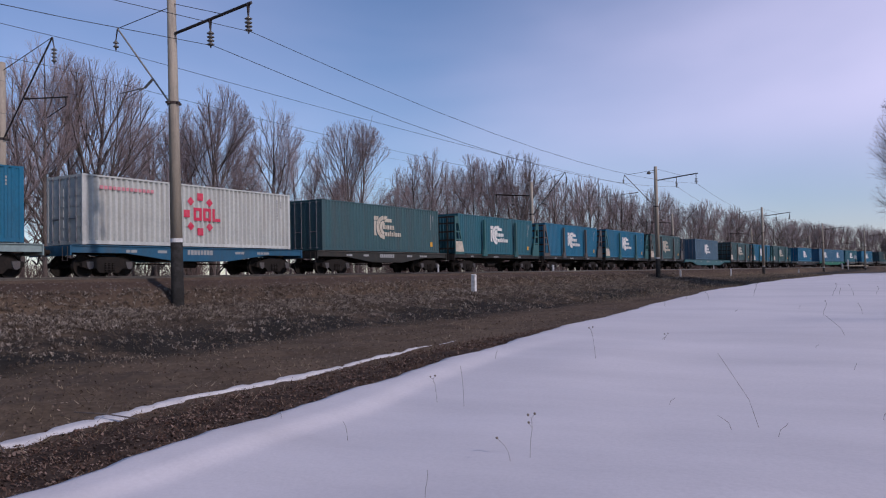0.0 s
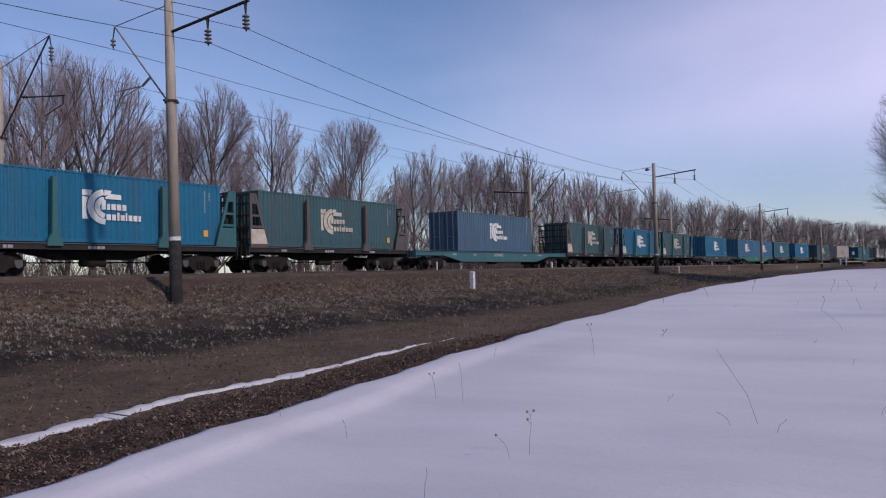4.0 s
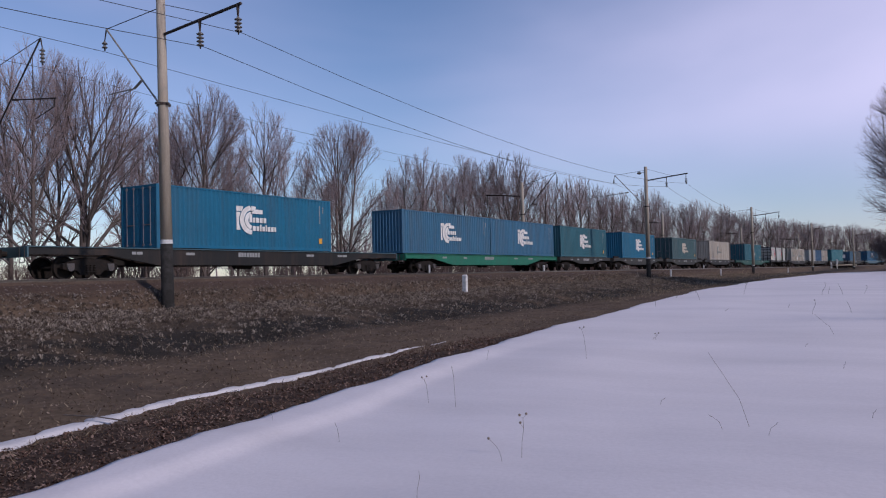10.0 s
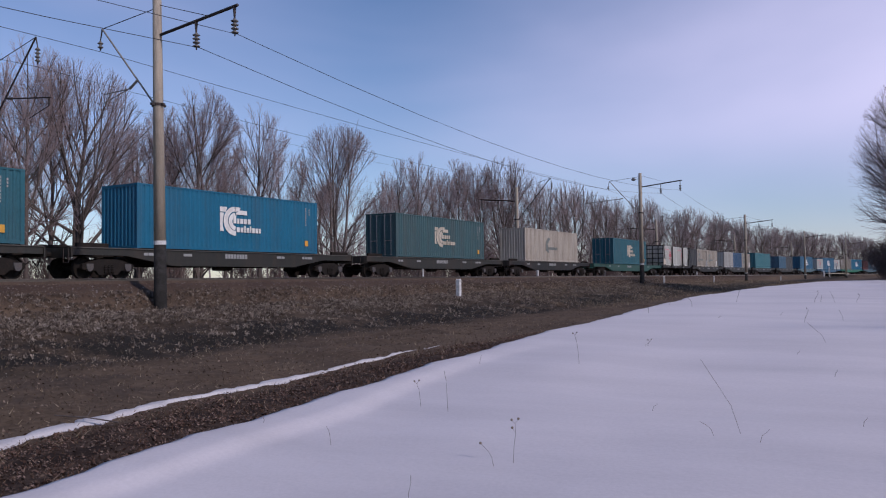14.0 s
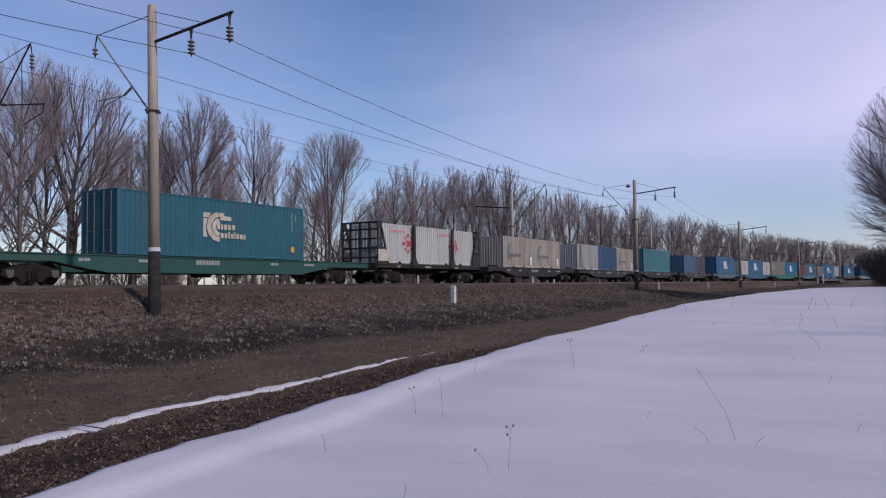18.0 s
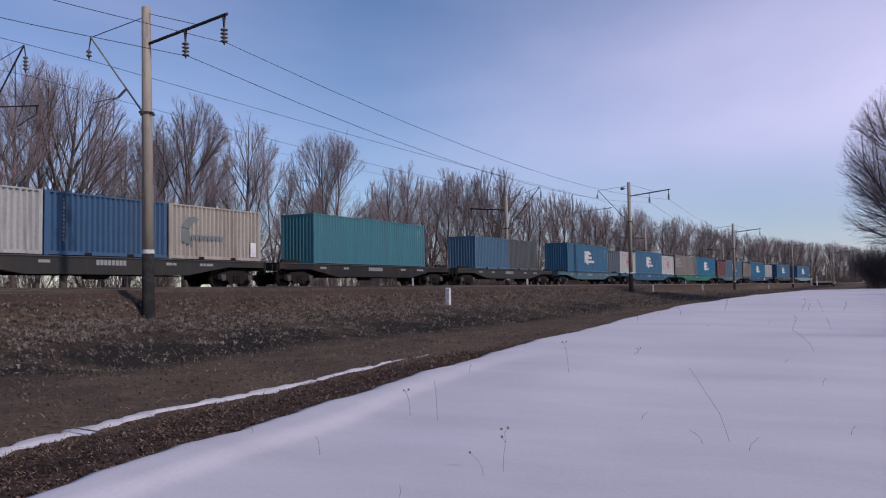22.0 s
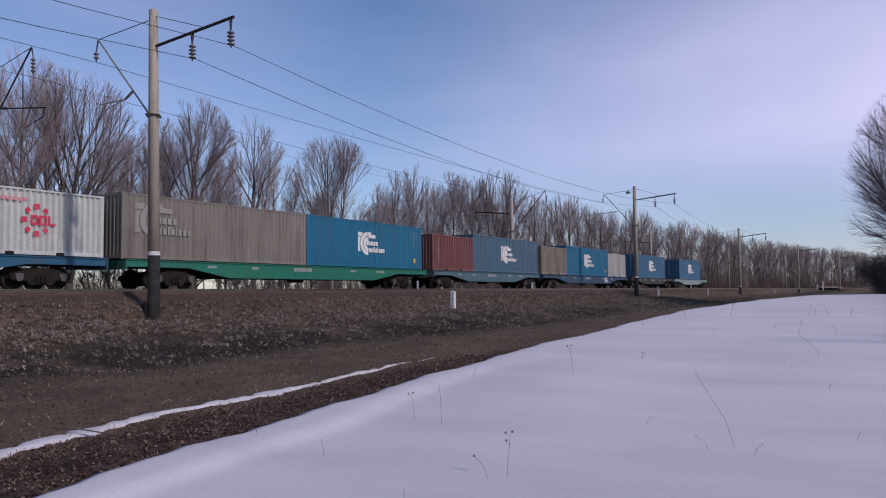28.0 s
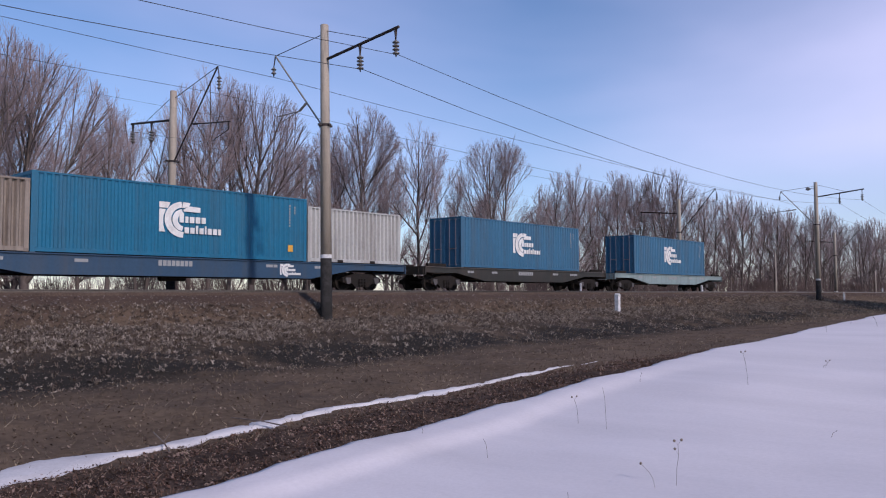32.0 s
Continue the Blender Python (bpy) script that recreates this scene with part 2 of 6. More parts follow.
M = dict(
    blue=paint("paint blue", (0.009, 0.122, 0.212), GRIME, 0.36),
    blue_worn=paint("paint worn blue", (0.035, 0.122, 0.205), GRIME, 0.45),
    slate=paint("paint slate blue", (0.060, 0.118, 0.170), GRIME, 0.5),
    teal=paint("paint teal", (0.022, 0.108, 0.138), GRIME, 0.35),
    teal_light=paint("paint light teal", (0.045, 0.160, 0.185), GRIME, 0.3),
    green=paint("paint sea green", (0.040, 0.090, 0.098), GRIME, 0.55),
    royal=paint("paint royal blue", (0.050, 0.108, 0.190), GRIME, 0.4),
    denim=paint("paint denim blue", (0.072, 0.142, 0.205), GRIME, 0.3),
    white=paint("paint off white", (0.48, 0.48, 0.44), (0.28, 0.25, 0.22), 0.55, 3.2),
    greywhite=paint("paint grey white", (0.40, 0.39, 0.36), (0.17, 0.14, 0.12), 0.7, 3.4),
    beige=paint("paint beige", (0.39, 0.345, 0.285), (0.15, 0.11, 0.08), 0.7, 3.4),
    taupe=paint("paint taupe", (0.205, 0.176, 0.145), (0.07, 0.05, 0.038), 0.7, 3.4),
    red=paint("paint oxide red", (0.170, 0.062, 0.055), (0.20, 0.13, 0.115), 0.5, 2.6),
    grey=paint("paint grey", (0.090, 0.096, 0.098), (0.045, 0.035, 0.028), 0.8, 2.6),
    brown=paint("paint grey brown", (0.24, 0.195, 0.155), (0.075, 0.05, 0.035), 0.85, 3.6),
    w_black=paint("wagon black", (0.018, 0.017, 0.015), RUST, 0.4),
    w_edge=paint("dusty wagon edge", (0.085, 0.078, 0.068), RUST, 0.5),
    w_dark=paint("wagon dark grey", (0.030, 0.029, 0.024), RUST, 0.3),
    w_blue=paint("wagon blue", (0.020, 0.092, 0.160), GRIME, 0.6),
    w_teal=paint("wagon teal", (0.040, 0.120, 0.130), GRIME, 0.45),
    w_green=paint("wagon green", (0.015, 0.145, 0.088), GRIME, 0.3),
    w_dgreen=paint("wagon dull green", (0.022, 0.080, 0.062), GRIME, 0.45),
    w_sky=paint("wagon grey blue", (0.068, 0.128, 0.150), GRIME, 0.6),
    w_pale=paint("wagon pale green", (0.22, 0.28, 0.27), GRIME, 0.45),
    w_navy=paint("wagon navy", (0.026, 0.060, 0.105), GRIME, 0.5),
    w_brown=paint("rack grey brown", (0.088, 0.077, 0.068), RUST, 0.45),
    w_rteal=paint("rack teal", (0.036, 0.115, 0.115), RUST, 0.35),
    strut=mat("grey painted strut", (0.27, 0.25, 0.22), rough=0.6, metal=0.2, var=0.2, scale=6, fine=40, bump=0.05, dirt=RUST, dirt_amt=0.5),
    steel=mat("dirty steel", (0.020, 0.017, 0.015), rough=0.9, spec=0.12, metal=0.0, var=0.4, scale=5, fine=40, bump=0.2, dirt=(0.045, 0.03, 0.022), dirt_amt=0.6),
    rail=mat("rail steel", (0.20, 0.16, 0.13), rough=0.32, metal=0.85, var=0.3, scale=6, fine=60, bump=0.1),
    railtop=mat("polished rail head", (0.45, 0.44, 0.43), rough=0.25, metal=1.0, var=0.1, scale=8, fine=60, bump=0.0),
    sleeper=mat("weathered sleeper", (0.16, 0.145, 0.13), rough=0.9, var=0.3, scale=4, fine=50, bump=0.3, piece=0.2),
    concrete=mat("pole concrete", (0.385, 0.325, 0.255), rough=0.85, var=0.3, scale=5.0, fine=35, bump=0.25, dirt=(0.15, 0.125, 0.10), dirt_amt=0.8, streak=True),
    tar=mat("black pole paint", (0.026, 0.024, 0.022), spec=0.12, rough=0.85, var=0.3, scale=4, fine=30, bump=0.1, dirt=(0.10, 0.095, 0.09), dirt_amt=0.4),
    whitewash=mat("whitewash", (0.64, 0.62, 0.60), rough=0.8, var=0.2, scale=6, fine=40, bump=0.2, dirt=(0.22, 0.19, 0.16), dirt_amt=0.8),
    iron=mat("rusty iron fitting", (0.050, 0.042, 0.040), rough=0.7, metal=0.3, var=0.4, scale=8, fine=60, bump=0.15, dirt=RUST, dirt_amt=0.6),
    porcelain=mat("insulator glaze", (0.15, 0.14, 0.13), rough=0.25, var=0.2, scale=10, fine=60, bump=0.0, spec=0.5),
    wire=mat("copper wire", (0.05, 0.048, 0.048), rough=0.6, metal=0.4, var=0.2, scale=5, fine=30, bump=0.0),
    logo_white=mat("logo white", (0.70, 0.68, 0.64), rough=0.6, var=0.14, scale=3, fine=20, bump=0.0, dirt=(0.42, 0.38, 0.33), dirt_amt=0.7),
    logo_red=mat("logo red", (0.55, 0.035, 0.075), rough=0.6, var=0.15, scale=3, fine=20, bump=0.0, dirt=(0.5, 0.3, 0.3), dirt_amt=0.3),
    logo_teal=mat("logo dark teal", (0.160, 0.178, 0.166), rough=0.6, var=0.2, scale=3, fine=20, bump=0.0),
    logo_cream=mat("logo dirty cream", (0.50, 0.44, 0.35), rough=0.6, var=0.2, scale=3, fine=20, bump=0.0, dirt=(0.20, 0.17, 0.13), dirt_amt=0.8),
    logo_faded=mat("logo faded", (0.265, 0.245, 0.222), rough=0.6, var=0.2, scale=3, fine=20, bump=0.0),
    yellow=mat("warning yellow", (0.65, 0.33, 0.05), rough=0.6, var=0.15, scale=6, fine=30, bump=0.0),
    plate=mat("number paint", (0.30, 0.30, 0.29), rough=0.6, var=0.1, scale=8, fine=50, bump=0.0, dirt=(0.2, 0.2, 0.2), dirt_amt=0.6),
    bark=mat("bark", (0.125, 0.102, 0.090), rough=0.95, var=0.4, scale=1.5, fine=25, bump=0.4, piece=0.18, spec=0.1),
    twig=mat("twigs", (0.345, 0.272, 0.265), rough=0.95, var=0.25, scale=0.6, fine=6, bump=0.0, piece=0.15, spec=0.1),
    brush=mat("brushwood", (0.150, 0.108, 0.094), rough=0.95, var=0.3, scale=0.8, fine=6, bump=0.0, piece=0.3, spec=0.1),
    snow=mat("old snow", (0.695, 0.633, 0.628), rough=0.6, var=0.12, scale=0.42, fine=22, bump=0.45, spec=0.35, shade_bands=True),
    oldsnow=mat("dirty old snow", (0.58, 0.545, 0.54), rough=0.7, var=0.14, scale=1.2, fine=25, bump=0.3, dirt=(0.33, 0.29, 0.27), dirt_amt=0.5),
    stalk=mat("dry stalk", (0.20, 0.155, 0.12), rough=0.9, var=0.3, scale=10, fine=60, bump=0.0),
    drygrass=island_mat("dry grass", (0.070, 0.050, 0.034), (0.165, 0.122, 0.080), (0.43, 0.345, 0.24)),
    litter=island_mat("leaf litter", (0.065, 0.042, 0.032), (0.108, 0.074, 0.055), (0.23, 0.172, 0.13)),
    mould=island_mat("leaf mould", (0.055, 0.032, 0.024), (0.115, 0.068, 0.050), (0.25, 0.175, 0.14)),
    paleleaf=island_mat("bleached leaf", (0.20, 0.15, 0.11), (0.36, 0.29, 0.22), (0.52, 0.46, 0.39)),
    bankgrass=island_mat("matted brown grass", (0.060, 0.032, 0.022), (0.135, 0.080, 0.055), (0.30, 0.215, 0.16)),
    clump=island_mat("bleached grass clump", (0.060, 0.043, 0.034), (0.155, 0.120, 0.095), (0.38, 0.315, 0.255)),
    gravel=island_mat("ballast stones", (0.060, 0.046, 0.040), (0.11, 0.085, 0.075), (0.21, 0.175, 0.16)),
)


# ---- small builders ----
def obj(name, bm, material, parent=None, smooth=False):
    me = bpy.data.meshes.new(name)
    bm.to_mesh(me)
    bm.free()
    if smooth:
        for f in me.polygons:
            f.use_smooth = True
    me.materials.append(material)
    ob = new(name, me)
    ob.parent = parent
    return ob


def part(name, bm, material, parent, label="", smooth=False):
    ob = obj(name, bm, material, parent, smooth)
    if label:
        ob["label"] = label
    return ob


def again(ob, parent, x=0.0, y=0.0, z=0.0, m=None):
    """One more part on the same mesh."""
    o = bpy.data.objects.new(ob.name, ob.data)
    scene.collection.objects.link(o)
    o.parent = parent
    o.matrix_basis = m if m is not None else Matrix.Translation((x, y, z))
    if "label" in ob:
        o["label"] = ob["label"]
    return o


def sheet(name, verts, faces, material, smooth=False):
    me = bpy.data.meshes.new(name)
    me.from_pydata(verts, [], faces)
    me.update()
    if smooth:
        me.polygons.foreach_set("use_smooth", [True] * len(me.polygons))
    me.materials.append(material)
    return new(name, me)


def box(bm, x0, x1, y0, y1, z0, z1):
    v = [bm.verts.new(c) for c in ((x0, y0, z0), (x1, y0, z0), (x1, y1, z0), (x0, y1, z0),
                                   (x0, y0, z1), (x1, y0, z1), (x1, y1, z1), (x0, y1, z1))]
    for q in ((0, 3, 2, 1), (4, 5, 6, 7), (0, 1, 5, 4), (1, 2, 6, 5), (2, 3, 7, 6), (3, 0, 4, 7)):
        bm.faces.new([v[i] for i in q])


def tube(bm, p, q, r0, r1=None, n=8, cap=True):
    """A tapered round bar from p to q."""
    p, q = Vector(p), Vector(q)
    r1 = r0 if r1 is None else r1
    d = (q - p).normalized()
    a = d.orthogonal().normalized()
    b = d.cross(a)
    rings = []
    for c, r in ((p, r0), (q, r1)):
        rings.append([bm.verts.new(c + (a * math.cos(2 * math.pi * k / n) + b * math.sin(2 * math.pi * k / n)) * r) for k in range(n)])
    for k in range(n):
        bm.faces.new((rings[0][k], rings[0][(k + 1) % n], rings[1][(k + 1) % n], rings[1][k]))
    if cap:
        bm.faces.new(rings[0][::-1])
        bm.faces.new(rings[1])


def lathe(bm, prof, n=10, o=(0, 0, 0)):
    """A turned body about z from (radius, height) pairs."""
    rows = [[bm.verts.new((o[0] + r * math.cos(2 * math.pi * k / n), o[1] + r * math.sin(2 * math.pi * k / n), o[2] + z)) for k in range(n)] for r, z in prof]
    for a, b in zip(rows, rows[1:]):
        for k in range(n):
            bm.faces.new((a[k], a[(k + 1) % n], b[(k + 1) % n], b[k]))
    bm.faces.new(rows[0][::-1])
    bm.faces.new(rows[-1])


def slab(bm, pts, y0, y1):
    """A plate with the outline pts in x and z, from y0 to y1."""
    a = [bm.verts.new((x, y0, z)) for x, z in pts]
    b = [bm.verts.new((x, y1, z)) for x, z in pts]
    bm.faces.new(a)
    bm.faces.new(b[::-1])
    for i in range(len(pts)):
        j = (i + 1) % len(pts)
        bm.faces.new((a[j], a[i], b[i], b[j]))


def smoothstep(a, b, x):
    t = np.clip((x - a) / (b - a), 0, 1)
    return t * t * (3 - 2 * t)


# ---- the line: straight, then a bend of about 1 km radius ----
BEND_X, BEND_R = 105.0, 1004.0
TRAIN_Y, NEAR_Y, RAIL_Z = 30.86, 26.76, 1.82


def on_line(s, side):
    """The place and heading (radians) s metres along the line, at the side distance `side` from the eye's parallel."""
    if s <= BEND_X:
        return s, side, 0.0
    th = (s - BEND_X) / BEND_R
    r = BEND_R - (TRAIN_Y - side)
    return BEND_X + (BEND_R + side - TRAIN_Y) * math.sin(th), TRAIN_Y - BEND_R + (BEND_R + side - TRAIN_Y) * math.cos(th), -th


def lateral(x, y):
    """The side distance of a place, bend included (arrays)."""
    d = np.hypot(x - BEND_X, y - TRAIN_Y + BEND_R) - BEND_R + TRAIN_Y
    return np.where(x > BEND_X, d, y)


# ---- ground ----
def snow_edge_h(x):
    return np.interp(x, [-60, 0, 4, 6.2, 8, 9.8, 11.4, 16, 19.6, 28, 42, 66, 90, 130],
                     [-0.9, -0.35, -0.265, -0.08, -0.03, 0.10, 0.25, 0.49, 0.62, 0.92, 1.08, 1.14, 1.05, 0.8])


def snow_mid_h(x):
    return np.interp(x, [-60, -5, 4, 8, 12, 16, 20, 28, 42, 66, 90, 130],
                     [0.0, 0.0, 0.02, 0.10, 0.25, 0.45, 0.60, 0.90, 1.08, 1.14, 1.05, 0.8])


def ditch_h(x):
    return np.interp(x, [-80, 3, 6, 8, 12, 14, 16, 19, 30, 60, 120, 200], [-0.9, -0.70, -0.59, -0.47, -0.35, -0.25, -0.16, -0.12, -0.12, 0.2, 0.6, 0.7])


def toe_h(x):
    return np.interp(x, [-80, 5, 12, 17, 22, 33, 60, 120, 200], [-0.5, -0.3, -0.23, -0.18, -0.08, -0.10, 0.2, 0.55, 0.7])


def lumps(x, y, s, seed):
    a = np.sin(x * s * 1.3 + seed) * np.cos(y * s * 1.7 - seed * 2.1) + 0.6 * np.sin(x * s * 2.9 + y * s * 2.3 + seed * 3) + 0.4 * np.cos(x * s * 5.3 - y * s * 4.1 + seed)
    return a / 2.0


def ground_h(x, y):
    x, y = np.asarray(x, float), np.asarray(y, float)
    d = lateral(x, y)
    crest = np.interp(x, [0, 20, 77, 128, 200], [0.66, 0.67, 0.95, 0.85, 0.9])
    z_mid, z_edge, z_d, z_t = snow_mid_h(x) - 0.3, snow_edge_h(x) - 0.25, ditch_h(x), toe_h(x)
    far = np.full_like(x, 0.85)
    knots = [(-400, z_mid), (3.0, z_mid), (6.8, z_edge), (8.6, z_edge * 0.3 + z_d * 0.7 - 0.05), (10.6, z_d - 0.02), (11.4, z_d), (13.5, z_d * 0.5 + z_t * 0.5 + 0.05), (17.0, z_t),
             (18.4, z_t * 0.7 + crest * 0.3), (21.5, z_t * 0.25 + crest * 0.75), (23.6, crest), (24.25, crest * 0.42 + 0.96), (25.35, far * 0 + 1.66), (25.6, far * 0 + 1.70), (28.2, far * 0 + 1.70), (28.6, far * 0 + 1.60), (33.0, far * 0 + 1.45), (34.2, far * 0 + 0.95), (38, far), (4000, far)]
    z = np.array(knots[0][1], float)
    for (a, za), (b, zb) in zip(knots, knots[1:]):
        t = np.clip((d - a) / (b - a), 0, 1)
        z = np.where(d >= a, za + (zb - za) * t, z)
    rough = 0.05 * lumps(x, y, 1.1, 0.7) + 0.025 * lumps(x, y, 3.7, 2.2)
    bank = smoothstep(11.5, 13, d) * (1 - smoothstep(24.2, 25, d))
    hollow = 0.16 * lumps(x, y * 0.6, 0.45, 5.1) * smoothstep(15.5, 17.5, d) * (1 - smoothstep(21, 23, d))
    calm = 1 - smoothstep(24.6, 25.2, d) * (1 - smoothstep(33.4, 34.4, d))
    return z + (rough * (0.4 + bank) + hollow) * calm


def graded(a, b, fine0, fine1, step, grow):
    """Grid lines: fine between fine0 and fine1, growing outwards to a and b."""
    out = list(np.arange(fine0, fine1, step))
    s, v = step, fine1
    while v < b:
        out.append(v)
        s *= grow
        v += s
    out.append(b)
    s, v = step, fine0 - step
    low = []
    while v > a:
        low.append(v)
        s *= grow
        v -= s
    low.append(a)
    return np.array(low[::-1] + out)


def grid_faces(nx, ny):
    i = np.arange(nx - 1)[:, None] * ny + np.arange(ny - 1)[None, :]
    return np.stack([i, i + ny, i + ny + 1, i + 1], -1).reshape(-1, 4).tolist()


def ground_material():
    """Brown winter soil with matted grass; stony and reddish beside the ballast."""
    m = mat("winter soil", (0.118, 0.083, 0.056), rough=0.95, var=0.45, scale=0.55, fine=7.0, bump=0.6, dirt=(0.045, 0.035, 0.030), dirt_amt=0.7, spec=0.1)
    n, l = m.node_tree.nodes, m.node_tree.links
    b = n["Principled BSDF"]
    was = b.inputs["Base Color"].links[0].from_socket
    co = n.new("ShaderNodeTexCoord")
    xyz = n.new("ShaderNodeSeparateXYZ")
    l.new(co.outputs["Object"], xyz.inputs[0])
    # scorched grass along the foot of the bank, in ragged patches
    band = n.new("ShaderNodeValToRGB")
    for pos, v in ((0.0, 0.0), (0.30, 1.0), (0.55, 1.0), (1.0, 0.0)):
        e = band.color_ramp.elements[0] if pos == 0.0 else band.color_ramp.elements[-1] if pos == 1.0 else band.color_ramp.elements.new(pos)
        e.color = (v, v, v, 1)
    yr = n.new("ShaderNodeMapRange")
    yr.inputs["From Min"].default_value, yr.inputs["From Max"].default_value = 15.2, 21.6
    l.new(xyz.outputs["Y"], yr.inputs["Value"])
    l.new(yr.outputs["Result"], band.inputs["Fac"])
    pn = n.new("ShaderNodeTexNoise")
    pn.inputs["Scale"].default_value, pn.inputs["Detail"].default_value, pn.inputs["Roughness"].default_value = 0.36, 7.0, 0.68
    l.new(co.outputs["Object"], pn.inputs["Vector"])
    pr = n.new("ShaderNodeMapRange")
    pr.inputs["From Min"].default_value, pr.inputs["From Max"].default_value = 0.33, 0.47
    l.new(pn.outputs["Fac"], pr.inputs["Value"])
    mu = n.new("ShaderNodeMath")
    mu.operation = "MULTIPLY"
    l.new(band.outputs["Color"], mu.inputs[0])
    l.new(pr.outputs["Result"], mu.inputs[1])
    mx = n.new("ShaderNodeMixRGB")
    mx.inputs["Color2"].default_value = (0.028, 0.024, 0.020, 1)
    l.new(mu.outputs[0], mx.inputs["Fac"])
    l.new(was, mx.inputs["Color1"])
    # rusty brake dust beside the track
    rr = n.new("ShaderNodeMapRange")
    rr.inputs["From Min"].default_value, rr.inputs["From Max"].default_value, rr.inputs["To Max"].default_value = 23.2, 24.8, 0.75
    l.new(xyz.outputs["Y"], rr.inputs["Value"])
    m2 = n.new("ShaderNodeMixRGB")
    m2.inputs["Color2"].default_value = (0.060, 0.038, 0.029, 1)
    l.new(rr.outputs["Result"], m2.inputs["Fac"])
    l.new(mx.outputs["Color"], m2.inputs["Color1"])
    # wet leaf mould on the ditch's near bank
    nb = n.new("ShaderNodeMapRange")
    nb.inputs["From Min"].default_value, nb.inputs["From Max"].default_value = 10.7, 10.2
    l.new(xyz.outputs["Y"], nb.inputs["Value"])
    m3 = n.new("ShaderNodeMixRGB")
    wet = n.new("ShaderNodeMixRGB")
    wet.inputs["Color1"].default_value = (0.034, 0.022, 0.016, 1)
    wet.inputs["Color2"].default_value = (0.105, 0.070, 0.050, 1)
    wn2 = n.new("ShaderNodeTexNoise")
    wn2.inputs["Scale"].default_value, wn2.inputs["Detail"].default_value, wn2.inputs["Roughness"].default_value = 2.2, 7.0, 0.7
    l.new(co.outputs["Object"], wn2.inputs["Vector"])
    wr = n.new("ShaderNodeMapRange")
    wr.inputs["From Min"].default_value, wr.inputs["From Max"].default_value = 0.42, 0.66
    l.new(wn2.outputs["Fac"], wr.inputs["Value"])
    l.new(wr.outputs["Result"], wet.inputs["Fac"])
    l.new(wet.outputs["Color"], m3.inputs["Color2"])
    l.new(nb.outputs["Result"], m3.inputs["Fac"])
    l.new(m2.outputs["Color"], m3.inputs["Color1"])
    l.new(m3.outputs["Color"], b.inputs["Base Color"])
    return m


xs = graded(-2500, 3000, -2, 60, 0.3, 1.06)
ys = graded(-2500, 3000, 5.5, 36, 0.2, 1.12)
gx, gy = np.meshgrid(xs, ys, indexing="ij")
gz = ground_h(gx, gy)
ground = sheet("ground", np.stack([gx, gy, gz], -1).reshape(-1, 3).tolist(), grid_faces(len(xs), len(ys)), ground_material(), True)
tagged(ground, "brown winter soil of ditch and railway embankment", "ground", kind="structure")


def ballast_bed(name, side):
    """A stone bed with sloped shoulders along the line."""
    prof = [(-1.75, -0.40), (-1.42, -0.10), (-1.3, -0.16), (-1.0, -0.165), (1.0, -0.165), (1.3, -0.16), (1.42, -0.10), (1.75, -0.40)]
    ss = list(range(-600, -300, 20)) + list(range(-300, 105, 5)) + list(range(105, 640, 8))
    verts, faces = [], []
    for s in ss:
        for d, z in prof:
            x, y, th = on_line(s, side + d)
            verts.append((x, y, RAIL_Z + z))
    n = len(prof)
    for i in range(len(ss) - 1):
        for k in range(n - 1):
            faces.append((i * n + k, (i + 1) * n + k, (i + 1) * n + k + 1, i * n + k + 1))
    ob = sheet(name, verts, faces, M["ballast"])
    tagged(ob, "grey-brown stone ballast bed under the rails", "ballast", kind="structure")
    bm = bmesh.new()
    slab(bm, [(-0.13, -0.20), (0.13, -0.20), (0.11, 0.0), (-0.11, 0.0)], -1.33, 1.33)
    first = None
    for k in range(250):
        x, y, th = on_line(-8 + k * 0.55, side)
        m = Matrix.Translation((x, y, RAIL_Z - 0.135)) @ Matrix.Rotation(th, 4, "Z")
        if first is None:
            first = part("sleeper", bm, M["sleeper"], ob)
            first.matrix_basis = m
        else:
            again(first, ob, m=m)
    return ob


M["ballast"] = mat("ballast bed", (0.085, 0.059, 0.043), rough=0.95, var=0.5, scale=1.2, fine=16, bump=0.9, dirt=(0.06, 0.04, 0.032), dirt_amt=0.6, spec=0.1)
ballast_bed("ballast_near", NEAR_Y)
ballast_bed("ballast_far", TRAIN_Y)


def rail_line(side):
    """One rail: foot, web and head swept along the line, with a bright running surface."""
    prof = [(-0.075, -0.18), (0.075, -0.18), (0.075, -0.168), (0.012, -0.15), (0.012, -0.045), (0.036, -0.035), (0.036, -0.006), (0.026, 0.0), (-0.026, 0.0), (-0.036, -0.006), (-0.036, -0.035), (-0.012, -0.045), (-0.012, -0.15), (-0.075, -0.168)]
    ss = [-600, -100, 0, 50, 105] + list(range(115, 640, 10))
    n = len(prof)
    verts, faces = [], []
    for s in ss:
        for d, z in prof:
            x, y, th = on_line(s, side + d)
            verts.append((x, y, RAIL_Z + z))
    for i in range(len(ss) - 1):
        for k in range(n):
            j = (k + 1) % n
            faces.append((i * n + k, i * n + j, (i + 1) * n + j, (i + 1) * n + k))
    ob = sheet("rail", verts, faces, M["rail"])
    ob.data.materials.append(M["railtop"])
    for i, f in enumerate(ob.data.polygons):
        if i % n == 7:
            f.material_index = 1
    return tagged(ob, "rusty steel rail with a polished running surface", "rail", "rails of the double track")


for side in (NEAR_Y - 0.78, NEAR_Y + 0.78, TRAIN_Y - 0.78, TRAIN_Y + 0.78):
    rail_line(side)


